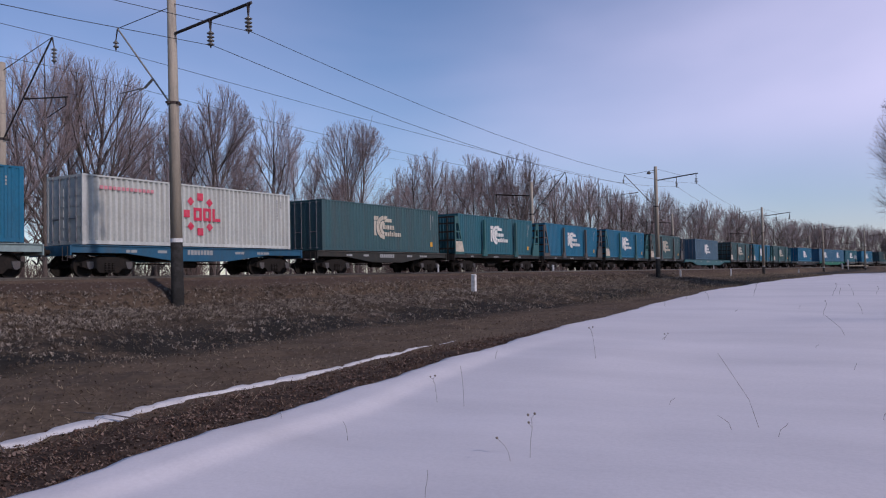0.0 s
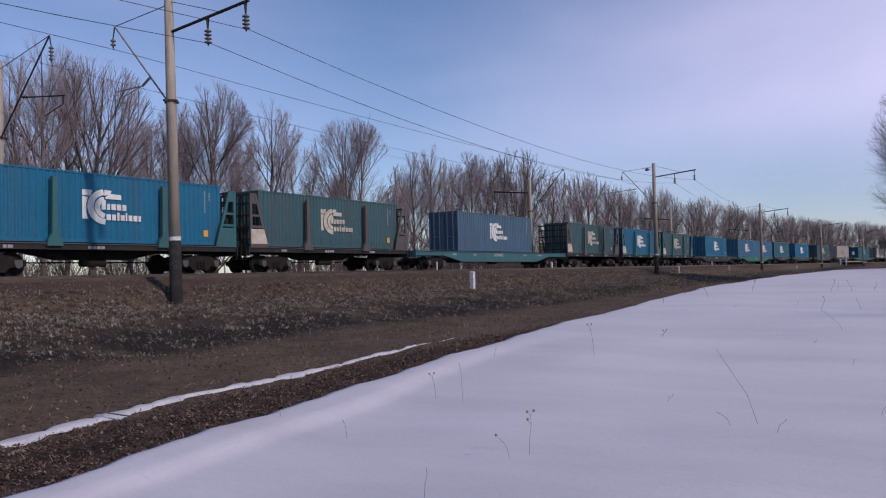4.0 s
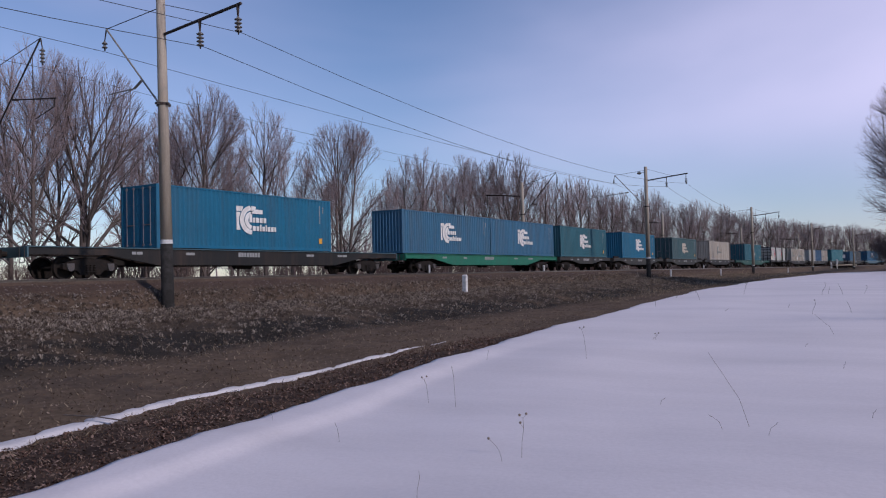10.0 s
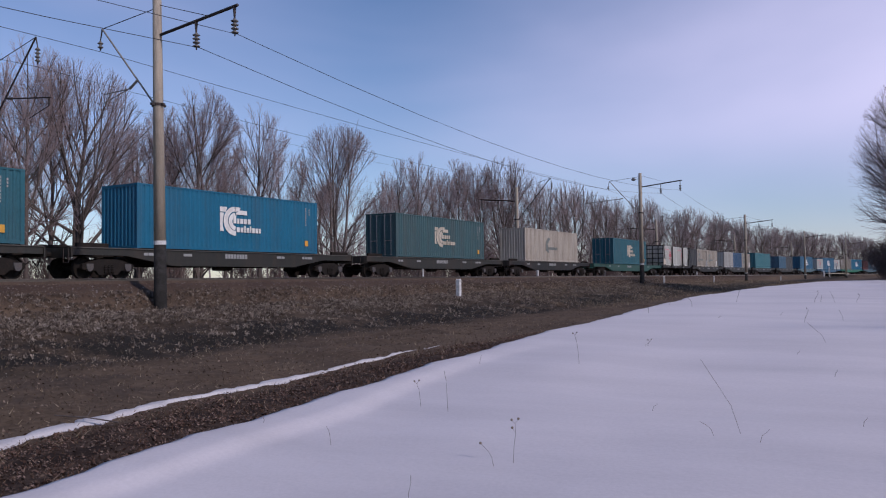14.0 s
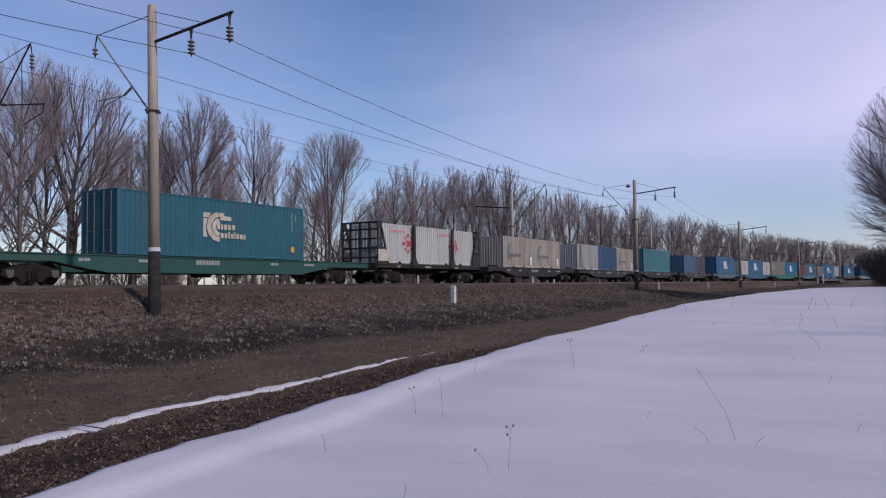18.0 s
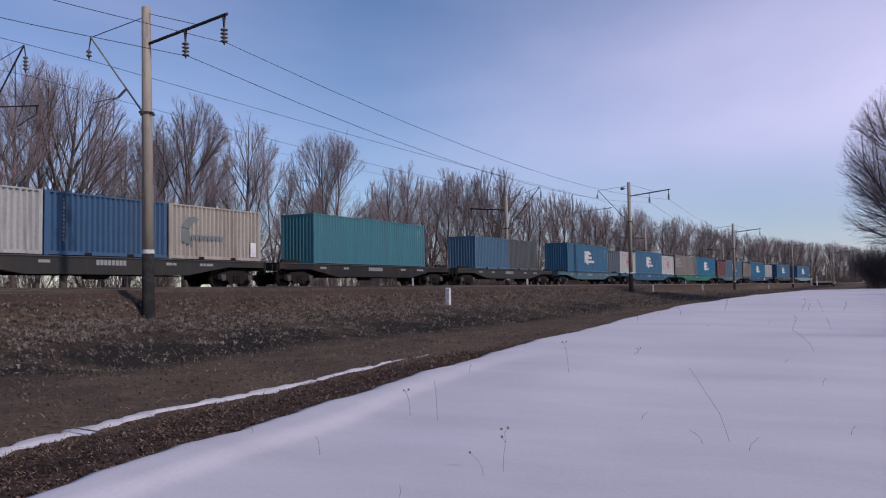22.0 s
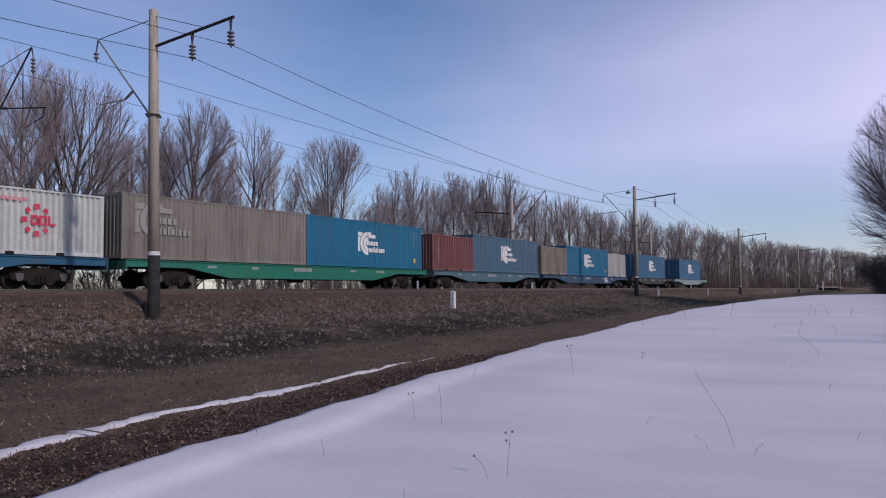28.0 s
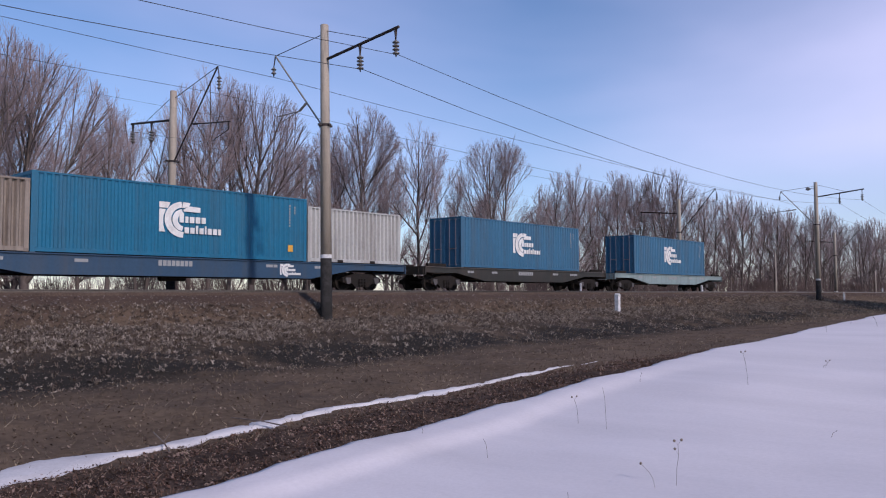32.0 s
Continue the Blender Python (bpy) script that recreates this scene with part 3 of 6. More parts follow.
def wavy(x, y, wl, seed):
    """Uneven swells about wl metres long (arrays)."""
    g = np.random.default_rng(seed)
    out = 0
    for _ in range(14):
        a, k, ph = g.uniform(0, 6.283), 6.283 / (wl * g.uniform(0.6, 1.9)), g.uniform(0, 6.283)
        out = out + np.sin((x * np.cos(a) + y * np.sin(a)) * k + ph)
    return out / 3.7


def swell(x, y):
    """The snow's wind-blown swells."""
    u, w = x * 0.94 + y * 0.34, y * 0.94 - x * 0.34
    return 0.030 * wavy(x, y, 4.5, 41) + 0.008 * wavy(u, w * 0.35, 1.6, 42) + 0.0035 * wavy(u, w * 0.5, 0.6, 43) + 0.0015 * wavy(x, y, 0.25, 44)


def snow_field():
    """The drifted snow: a thick sheet whose edge falls to the ground beside the ditch."""
    sx = graded(-160, 128, 2, 40, 0.15, 1.08)
    sv = np.concatenate([graded(-260, 5.0, -1.5, 5.0, 0.18, 1.1)[:-1], np.arange(5.0, 6.95, 0.12)])
    X, V = np.meshgrid(sx, sv, indexing="ij")
    edge = 7.15 + 0.08 * np.sin(X * 0.9) + 0.04 * np.sin(X * 2.3 + 1) + 0.025 * np.sin(X * 5.1) + 0.02 * np.sin(X * 11.3)
    Y = np.where(V > 5, 5 + (V - 5) / 1.92 * (edge - 5), V)
    w = smoothstep(0.0, 6.8, Y)
    Z = snow_mid_h(X) * (1 - w) + snow_edge_h(X) * w
    fold = 6.15 + 0.12 * np.sin(X * 0.7 + 0.4) + 0.04 * np.sin(X * 2.1)      # the rim stands a little above a fold
    crest = (0.075 * np.clip((Y - fold) / 0.30, 0, 1) - 0.03) * (1 - smoothstep(9, 16, X))
    Z = Z + crest + swell(X, Y) * (1 - 0.85 * smoothstep(4.5, 6.6, Y))
    Z = Z - 0.05 * smoothstep(0.85, 1.0, (V - 5) / 1.92) * (V > 5)
    Z[:, -1] = ground_h(X[:, -1], Y[:, -1]) - 0.12
    Z = np.where((sx[:, None] > 118), Z - (X - 118) * 0.08, Z)
    ob = sheet("snow_field", np.stack([X, Y, Z], -1).reshape(-1, 3).tolist(), grid_faces(len(sx), len(sv)), M["snow"], True)
    return tagged(ob, "smooth drifted snow field beside the ditch", "snow", kind="structure")


def snow_h(x, y):
    w = smoothstep(0.0, 6.8, np.asarray(y, float))
    return float(snow_mid_h(x) * (1 - w) + snow_edge_h(x) * w + swell(x, y))


snow_field()


def snow_strip():
    """The narrow band of snow left in the ditch."""
    sx = np.arange(-8, 18.9, 0.1)
    verts, faces = [], []
    n = 7
    for x in sx:
        c = 11.0 + 0.10 * math.sin(x * 0.8) + 0.05 * math.sin(x * 2.7 + 1)
        half = ((0.19 if x < 8 else 0.13) + 0.12 * max(0, 9 - x) / 5 + 0.06 * math.sin(x * 1.7 + 0.5) + 0.07 * math.sin(x * 4.3) + 0.05 * math.sin(x * 9.1) + 0.03 * math.sin(x * 17.3)) * min(1, (19.2 - x) / 8) + 0.70 * max(0, 5.4 - x) / 5
        half = max(half, 0.10 * min(1, (19.2 - x) / 6))
        if 7.55 < x < 7.75:
            half *= 0.35
        if 13.2 < x < 13.4 or 16.9 < x < 17.4:
            half *= 0.5
        for k in range(n):
            u = k / (n - 1) * 2 - 1
            y = c + half * u
            if u < 0:          # the thaw has eaten into the near side
                y = c + half * u * (1 - 0.85 * math.exp(-((x - 5.9) / 0.35) ** 2) - 0.5 * math.exp(-((x - 10.4) / 0.25) ** 2))
            verts.append((x, y, float(ground_h(x, y)) - 0.03 + 0.085 * min(1.0, (half / 0.14) ** 0.5) * (1 - u ** 4)))
    for i in range(len(sx) - 1):
        for k in range(n - 1):
            faces.append((i * n + k, (i + 1) * n + k, (i + 1) * n + k + 1, i * n + k + 1))
    ob = sheet("snow_strip", verts, faces, M["oldsnow"], True)
    return tagged(ob, "narrow strip of old snow lying in the ditch", "snow", kind="structure")


snow_strip()


# ---- overhead line poles ----
def insulator(bm, x, y, z, n=4, r=0.13, pitch=0.14):
    """A string of bells hanging down from (x, y, z); returns its lower end."""
    prof = [(0.02, 0.0)]
    for k in range(n):
        t = -0.08 - k * pitch
        prof += [(0.045, t + 0.05), (0.06, t + 0.02), (r, t - 0.02), (r * 0.9, t - 0.045), (0.04, t - 0.05)]
    prof.append((0.02, -0.1 - n * pitch))
    lathe(bm, prof[::-1], 10, (x, y, z))
    return z - 0.1 - n * pitch


def line_pole(tall=11.3, reach=3.1, tip_z=10.72, bells=2, long_arm=0.0, strut="strut", arm=True):
    """A concrete pole; its bracket reaches towards +y over the track, its feeder beam towards -y. The base is at z 0."""
    root = new("catenary_pole")
    bm = bmesh.new()
    lathe(bm, [(0.235, -0.4), (0.225, 0.0), (0.212, 2.38)], 16)
    part("painted_base", bm, M["tar"], root, "black-tarred foot of the pole", True)
    bm = bmesh.new()
    lathe(bm, [(0.2155, 2.38), (0.2155, 2.52)], 16)
    part("white_ring", bm, M["whitewash"], root, "white painted ring")
    bm = bmesh.new()
    lathe(bm, [(0.211, 2.52), (0.155, tall - 0.02), (0.14, tall)], 16)
    part("shaft", bm, M["concrete"], root, "weathered concrete shaft", True)
    for zc in (7.43,):
        bm = bmesh.new()
        lathe(bm, [(0.20, zc - 0.05), (0.20, zc + 0.05)], 14)
        if zc < 8:
            box(bm, -0.32, 0.32, -0.05, 0.05, 7.39, 7.47)
            box(bm, -0.05, 0.05, -0.30, 0.30, 7.38, 7.46)
        part("clamp", bm, M["iron"], root)
    tip = (0, reach, tip_z)
    bm = bmesh.new()
    tube(bm, (0, 0.18, 7.45), tip, 0.035)
    part("bracket_strut", bm, M[strut], root)
    bm = bmesh.new()
    tube(bm, (0, 0.15, tall - 0.35), tip, 0.016)
    part("stay_rod", bm, M["iron"], root)
    bm = bmesh.new()
    tube(bm, tip, (0, reach + 0.12, tip_z - 0.45), 0.03, 0.02)
    part("hanger", bm, M["iron"], root)
    bm = bmesh.new()
    insulator(bm, 0, reach + 0.12, tip_z - 0.43, bells, 0.11, 0.15)
    part("insulator", bm, M["porcelain"], root, "small brown porcelain insulator", True)
    bm = bmesh.new()
    if not arm:
        tube(bm, (0, 1.15, 8.45), (0, 1.55, 8.25), 0.04)
    elif long_arm:
        tube(bm, (0, 1.75, 8.95), (0, 2.1, 8.9), 0.05)
        tube(bm, (0, 2.1, 8.9), (0, long_arm, 8.62), 0.03)
        tube(bm, (0, long_arm - 0.1, 8.62), (0, long_arm - 0.1, 8.3), 0.03)
        tube(bm, (0, long_arm - 0.1, 8.3), (0, 3.3, 7.95), 0.016)
    else:
        tube(bm, (0, 1.15, 8.45), (0, 1.55, 8.22), 0.05)
        tube(bm, (0, 1.55, 8.22), (0, 3.0, 8.2), 0.022)
        tube(bm, (0, 1.7, 8.2), (0, 3.1, 7.85), 0.016)
    part("steady_arm", bm, M[strut], root)
    if long_arm > 5:
        bm = bmesh.new()
        tube(bm, (0, 0.15, tall - 0.55), (0, 0.55, tall - 0.55), 0.02)
        lathe(bm, [(0.05, -0.16), (0.20, -0.10), (0.22, 0.0), (0.12, 0.10), (0.04, 0.14)], 10, (0, 0.65, tall - 0.55))
        part("strain_insulator", bm, M["porcelain"], root)
    bm = bmesh.new()
    tube(bm, (0, -0.18, tall - 1.35), (0, -4.0, tall - 0.98), 0.055)
    part("feeder_beam", bm, M["iron"], root)
    bm = bmesh.new()
    tube(bm, (0, -0.1, tall - 0.25), (0, -2.6, tall - 1.1), 0.012)
    part("beam_stay", bm, M["iron"], root)
    for y in (-2.0, -3.85):
        zt = tall - 1.35 + 0.37 * (-y) / 4.0
        bm = bmesh.new()
        slab(bm, [(-0.07, zt), (0.07, zt), (0.02, zt - 0.42), (-0.02, zt - 0.42)], y - 0.02, y + 0.02)
        part("hanger", bm, M["iron"], root)
        bm = bmesh.new()
        insulator(bm, 0, y, zt - 0.40, 4, 0.135, 0.13)
        part("insulator", bm, M["porcelain"], root, "string of glass bells", True)
    return tagged(root, "concrete overhead line pole, tarred foot, rusty bracket and insulators", "pole", "overhead line poles")


POLES_NEAR = [(-92.0, 0.55), (-37.5, 0.60), (19.66, 0.62), (76.9, 0.45), (128.3, -0.35), (178.0, -0.65), (222.0, -0.8), (270.0, -0.8)]
POLES_FAR = [(-38.0, 0.2), (19.22, 0.40), (71.3, 0.0), (118.5, -0.55), (166.0, -0.7), (214.0, -0.8), (262.0, -0.8)]
pole_a = line_pole()
pole_c = line_pole(long_arm=6.1)
pole_b = line_pole(tall=10.75, reach=3.7, tip_z=11.2, bells=4, long_arm=4.7, strut="iron")
pole_d = line_pole(tall=10.6, reach=3.6, tip_z=11.25, bells=4, strut="iron", arm=False)
for i, (s, z) in enumerate(POLES_NEAR):
    x, y, th = on_line(s, 23.6)
    m = Matrix.Translation((x, y, z)) @ Matrix.Rotation(th, 4, "Z")
    if i == 2:
        m = m @ pose(0, 0, 0, 0, -0.9, 0)
    if i == 0:
        pole_a.matrix_basis = m
    elif i == 3:
        pole_c.matrix_basis = m
    else:
        copy_thing(pole_a, m)
for i, (s, z) in enumerate(POLES_FAR):
    x, y, th = on_line(s, 34.2)
    m = Matrix.Translation((x, y, z)) @ Matrix.Rotation(th + math.pi, 4, "Z")
    if i == 0:
        pole_b.matrix_basis = m
    elif i == 2:
        pole_d.matrix_basis = m
    else:
        copy_thing(pole_b if i == 1 else pole_d, m)


def overhead_wire(label, side, z, sag, r, poles, base=None):
    cu = bpy.data.curves.new("overhead_wire", "CURVE")
    cu.dimensions, cu.bevel_depth, cu.bevel_resolution = "3D", r, 1
    pts = []
    for (s0, b0), (s1, b1) in zip(poles, poles[1:]):
        for k in range(10):
            u = k / 10
            x, y, th = on_line(s0 + (s1 - s0) * u, side)
            pts.append((x, y, z + (b0 + (b1 - b0) * u) - sag * 4 * u * (1 - u), 1))
    sp = cu.splines.new("POLY")
    sp.points.add(len(pts) - 1)
    sp.points.foreach_set("co", [c for p in pts for c in p])
    cu.materials.append(M["wire"])
    return tagged(new("overhead_wire", cu), label, "wire", "overhead wires")


overhead_wire("sagging overhead messenger wire above the track", 26.8, 9.86, 0.22, 0.010, POLES_NEAR)
overhead_wire("straight copper contact wire above the track", 26.76, 7.85, 0.05, 0.0045, POLES_NEAR)
overhead_wire("feeder wire hung from the pole's beam", 21.6, 9.22, 1.35, 0.011, POLES_NEAR)
overhead_wire("feeder wire hung from the end of the pole's beam", 19.75, 9.38, 1.2, 0.010, POLES_NEAR)
overhead_wire("sagging overhead messenger wire above the track", 30.5, 10.0, 0.35, 0.009, POLES_FAR)
overhead_wire("straight copper contact wire above the track", 30.86, 7.85, 0.05, 0.0045, POLES_FAR)
overhead_wire("feeder wire on the woodland side of the line", 36.2, 9.0, 0.9, 0.006, POLES_FAR)
overhead_wire("feeder wire on the woodland side of the line", 38.05, 9.2, 0.9, 0.006, POLES_FAR)


# ---- containers ----
CW = 1.219


def corrugated(x0, x1, z0, z1, y, out, pitch, depth, th=0.02, steps=(0.30, 0.46, 0.84)):
    """A pressed steel wall along x; its crests lie at y, its grooves `depth` behind; out: -1 or 1."""
    bm = bmesh.new()
    n = max(1, round((x1 - x0) / pitch))
    p = (x1 - x0) / n
    line = []
    for k in range(n):
        a = x0 + k * p
        line += [(a, 0), (a + p * steps[0], 0), (a + p * steps[1], 1), (a + p * steps[2], 1)]
    line.append((x1, 0))
    low = [bm.verts.new((x, y - out * depth * d, z0)) for x, d in line]
    top = [bm.verts.new((x, y - out * depth * d, z1)) for x, d in line]
    back = [bm.verts.new((x, y - out * (depth + th), z)) for x, z in ((x0, z0), (x1, z0), (x1, z1), (x0, z1))]
    for i in range(len(line) - 1):
        bm.faces.new((low[i], low[i + 1], top[i + 1], top[i]))
    bm.faces.new(back[::-1])
    return bm


def turn_end(bm, x, sign):
    """Turn a wall built along x into an end wall at x."""
    m = Matrix.Translation((x, 0, 0)) @ Matrix.Rotation(math.pi / 2 * sign, 4, "Z")
    bmesh.ops.transform(bm, matrix=m, verts=bm.verts)
    return bm


def flat_text(text, size, x, z, y):
    cu = bpy.data.curves.new("lettering", "FONT")
    cu.body, cu.size, cu.extrude, cu.offset = text, size, 0.003, 0.012
    cu.resolution_u = 3
    tmp = bpy.data.objects.new("lettering", cu)
    me = bpy.data.meshes.new_from_object(tmp)
    bpy.data.objects.remove(tmp)
    bpy.data.curves.remove(cu)
    me.transform(Matrix.Translation((x, y, z)) @ Matrix.Rotation(math.pi / 2, 4, "X"))
    return me


def ring(bm, cx, cz, r0, r1, a0, a1, y0, y1, n=24):
    pts = [(cx + r1 * math.cos(radians(a0 + (a1 - a0) * k / n)), cz + r1 * math.sin(radians(a0 + (a1 - a0) * k / n))) for k in range(n + 1)]
    inn = [(cx + r0 * math.cos(radians(a0 + (a1 - a0) * k / n)), cz + r0 * math.sin(radians(a0 + (a1 - a0) * k / n))) for k in range(n + 1)]
    for k in range(n):
        slab(bm, [pts[k], pts[k + 1], inn[k + 1], inn[k]], y0, y1)


def emblem_square(x, z, y, s=1.0):
    """A plain emblem: a square block that turns into two crescents, with two rows of bars beside it."""
    bm = bmesh.new()
    tall = s * 0.90
    layer = [0]

    def quad(*pts):
        layer[0] += 1
        slab(bm, [(x + a * s, z + b * tall) for a, b in pts], y - 0.004 - 0.0006 * layer[0], y)

    def crescent(cx, cz, r, thick, a0, a1, shift):
        """A sickle: its inner edge is a circle moved by `shift` towards the mouth."""
        n = 20
        out, inn = [], []
        for k in range(n + 1):
            t = radians(a0 + (a1 - a0) * k / n)
            out.append((cx + r * math.cos(t), cz + r * math.sin(t)))
            inn.append((cx + shift + (r - thick) * math.cos(t), cz + (r - thick) * math.sin(t)))
        for k in range(n):
            quad(out[k], out[k + 1], inn[k + 1], inn[k])

    quad((0.0, 0.42), (0.36, 0.42), (0.46, 0.68), (0.0, 0.68))
    quad((0.0, -0.60), (0.25, -0.60), (0.17, -0.30), (0.17, 0.06), (0.27, 0.37), (0.0, 0.37))
    crescent(1.00, -0.04, 0.78, 0.25, 96, 270, 0.03)
    crescent(1.02, -0.06, 0.48, 0.21, 100, 262, 0.02)
    quad((0.98, 0.73), (1.30, 0.70), (1.22, 0.52), (0.96, 0.46))
    quad((1.26, 0.56), (1.74, 0.54), (1.74, 0.32), (1.02, 0.32), (1.00, 0.40))
    quad((0.84, 0.27), (1.02, 0.27), (1.02, -0.16), (0.84, -0.16))
    # two rows of lettering, kept as plain bars
    for row, start, bars_in in ((-0.16, 1.09, ((0.13, 0.27), (0.20, 0.27), (0.20, 0.27), (0.18, 0.27))),
                                (-0.62, 1.06, ((0.19, 0.26), (0.18, 0.26), (0.10, 0.36), (0.18, 0.26), (0.07, 0.36), (0.18, 0.26), (0.18, 0.26), (0.12, 0.26)))):
        a = start
        for wd, h in bars_in:
            quad((a, row), (a + wd, row), (a + wd, row + h), (a, row + h))
            a += wd + 0.06
    return bm


def emblem_ring(x, z, y, s=1.0):
    """A plain emblem: a ring of small diamonds and squares round three block shapes."""
    bm = bmesh.new()
    y0, y1 = y - 0.006, y
    for k in range(8):
        a = math.pi / 4 * k
        cx, cz, h = x + 0.60 * s * math.cos(a), z + 0.62 * s * math.sin(a), 0.155 * s
        if k % 2:
            slab(bm, [(cx - h, cz), (cx, cz - h), (cx + h, cz), (cx, cz + h)], y0, y1)
        elif k != 0:
            slab(bm, [(cx - h * .85, cz - h * .85), (cx + h * .85, cz - h * .85), (cx + h * .85, cz + h * .85), (cx - h * .85, cz + h * .85)], y0, y1)
    for k in range(3):
        a, wd, t = x - 0.30 * s + k * 0.43 * s, 0.37 * s, 0.11 * s
        b0, b1 = z - 0.23 * s, z + 0.23 * s
        for p0, p1, q0, q1 in ((a, a + t, b0, b1), (a + t, a + wd, b0, b0 + t), (a + t, a + wd, b1 - t, b1), (a + wd - t, a + wd, b0 + t, b1 - t)):
            if (k == 2 and p0 > a + 0.1 * s and q0 > z - 0.2 * s):
                continue
            slab(bm, [(p0, q0), (p1, q0), (p1, q1), (p0, q1)], y0, y1)
    return bm


def emblem_comma(x, z, y, s=1.0):
    """A plain emblem: a dark bracket-like sweep with a bar of unreadable lettering."""
    bm = bmesh.new()
    y0, y1 = y - 0.006, y
    slab(bm, [(x, z - 0.30 * s), (x + 0.22 * s, z - 0.36 * s), (x + 0.40 * s, z - 0.42 * s), (x + 0.30 * s, z - 0.22 * s), (x + 0.28 * s, z + 0.04 * s), (x, z + 0.08 * s)], y0, y1)
    slab(bm, [(x, z + 0.10 * s), (x + 0.28 * s, z + 0.06 * s), (x + 0.40 * s, z + 0.22 * s), (x + 0.62 * s, z + 0.34 * s), (x + 0.45 * s, z + 0.40 * s), (x + 0.26 * s, z + 0.38 * s), (x + 0.14 * s, z + 0.28 * s)], y0, y1)
    for k in range(8):
        a = x + 0.36 * s + k * 0.15 * s
        slab(bm, [(a, z - 0.24 * s), (a + 0.11 * s, z - 0.24 * s), (a + 0.11 * s, z - 0.10 * s), (a, z - 0.10 * s)], y0, y1)
    return bm


def bars(x, z, y, widths, h, gap=0.04):
    """Unreadable lettering as a row of plain bars."""
    bm = bmesh.new()
    for w in widths:
        slab(bm, [(x, z), (x + w, z), (x + w, z + h), (x, z + h)], y - 0.005, y)
        x += w + gap
    return bm


def container(length, high, paint_key, label, doors_first=True, emblem=None, marks=True, dents=0):
    """A freight container standing on z 0, its length along x, centred; doors_first: the doors face -x."""
    P = M[paint_key]
    L = length / 2
    root = new("freight_container")
    long = length > 8
    # frame
    bm = bmesh.new()
    for sx in (-1, 1):
        for sy in (-1, 1):
            x0, y0 = sx * L, sy * CW
            box(bm, min(x0, x0 - sx * 0.16), max(x0, x0 - sx * 0.16), min(y0, y0 - sy * 0.09), max(y0, y0 - sy * 0.09), 0.118, high - 0.118)
        box(bm, min(sx * L, sx * (L - 0.10)), max(sx * L, sx * (L - 0.10)), -CW + 0.09, CW - 0.09, high - 0.13, high - 0.012)
        box(bm, min(sx * L, sx * (L - 0.10)), max(sx * L, sx * (L - 0.10)), -CW + 0.09, CW - 0.09, 0.02, 0.15)
    for sy in (-1, 1):
        a, b = sorted((sy * CW, sy * (CW - 0.06)))
        box(bm, -L + 0.178, L - 0.178, a, b, high - 0.075, high - 0.01)
        box(bm, -L + 0.178, L - 0.178, a, b, 0.02, 0.17)
    part("frame", bm, P, root)
    # corner castings
    bm = bmesh.new()
    box(bm, -0.089, 0.089, -0.081, 0.081, -0.059, 0.059)
    first = None
    for sx in (-1, 1):
        for sy in (-1, 1):
            for z in (0.059, high - 0.059):
                at = (sx * (L - 0.087), sy * (CW - 0.079), z)
                if first is None:
                    first = part("corner_casting", bm, P, root)
                    first.matrix_basis = Matrix.Translation(at)
                else:
                    again(first, root, *at)
    # walls
    pitch = 0.278 if long else 0.262
    ribbed = not long or paint_key == "white"
    for sy in (-1, 1):
        part("side_wall", corrugated(-L + 0.16, L - 0.16, 0.17, high - 0.07, sy * (CW - 0.012), sy, pitch, 0.105 if ribbed else 0.042, 0.02, (0.26, 0.52, 0.74) if ribbed else (0.30, 0.46, 0.84)), P, root)
    ends = (-1, 1)
    for sx in ends:
        if (sx == -1) == doors_first:
            for k in (0, 1):
                y0, y1 = (-CW + 0.10, -0.012) if k == 0 else (0.012, CW - 0.10)
                bm = bmesh.new()
                xa = sx * (L - 0.03)
                xb = sx * (L - 0.09)
                box(bm, min(xa, xb), max(xa, xb), y0, y1, 0.16, high - 0.14)
                for j in range(5):
                    zz = 0.30 + j * (high - 0.75) / 5
                    xr = sx * (L - 0.012)
                    box(bm, min(xa, xr), max(xa, xr), y0 + 0.06, y1 - 0.06, zz, zz + (high - 0.75) / 5 - 0.13)
                door = part("door", bm, P, root)
                for f in (0.28, 0.72):
                    yy = y0 + (y1 - y0) * f
                    bm = bmesh.new()
                    xo = sx * (L + 0.008)
                    tube(bm, (xo, yy, 0.10), (xo, yy, high - 0.08), 0.02, n=6)
                    box(bm, xo - 0.03, xo + 0.03, yy - 0.05, yy + 0.05, 0.12, 0.20)
                    box(bm, xo - 0.03, xo + 0.03, yy - 0.05, yy + 0.05, high - 0.2, high - 0.12)
                    box(bm, xo - 0.02, xo + 0.03, yy - 0.02, yy + 0.28 * (1 if f < 0.5 else -1), 1.05, 1.10)
                    part("lock_rod", bm, M["iron_light"], door)
        else:
            bm = corrugated(-CW + 0.09, CW - 0.09, 0.15, high - 0.13, 0, -1, 0.25, 0.045)
            turn_end(bm, sx * (L - 0.012), -sx if sx < 0 else 1)
            if sx < 0:
                bmesh.ops.rotate(bm, cent=(sx * (L - 0.012), 0, 0), matrix=Matrix.Rotation(math.pi, 3, "Z"), verts=bm.verts)
            part("end_wall", bm, P, root)
    bm = corrugated(-L + 0.1, L - 0.1, -CW + 0.06, CW - 0.06, 0, -1, 0.42, 0.018)
    bmesh.ops.rotate(bm, cent=(0, 0, 0), matrix=Matrix.Rotation(-math.pi / 2, 3, "X"), verts=bm.verts)
    bmesh.ops.translate(bm, vec=(0, 0, high - 0.012), verts=bm.verts)
    part("roof", bm, P, root)
    bm = bmesh.new()
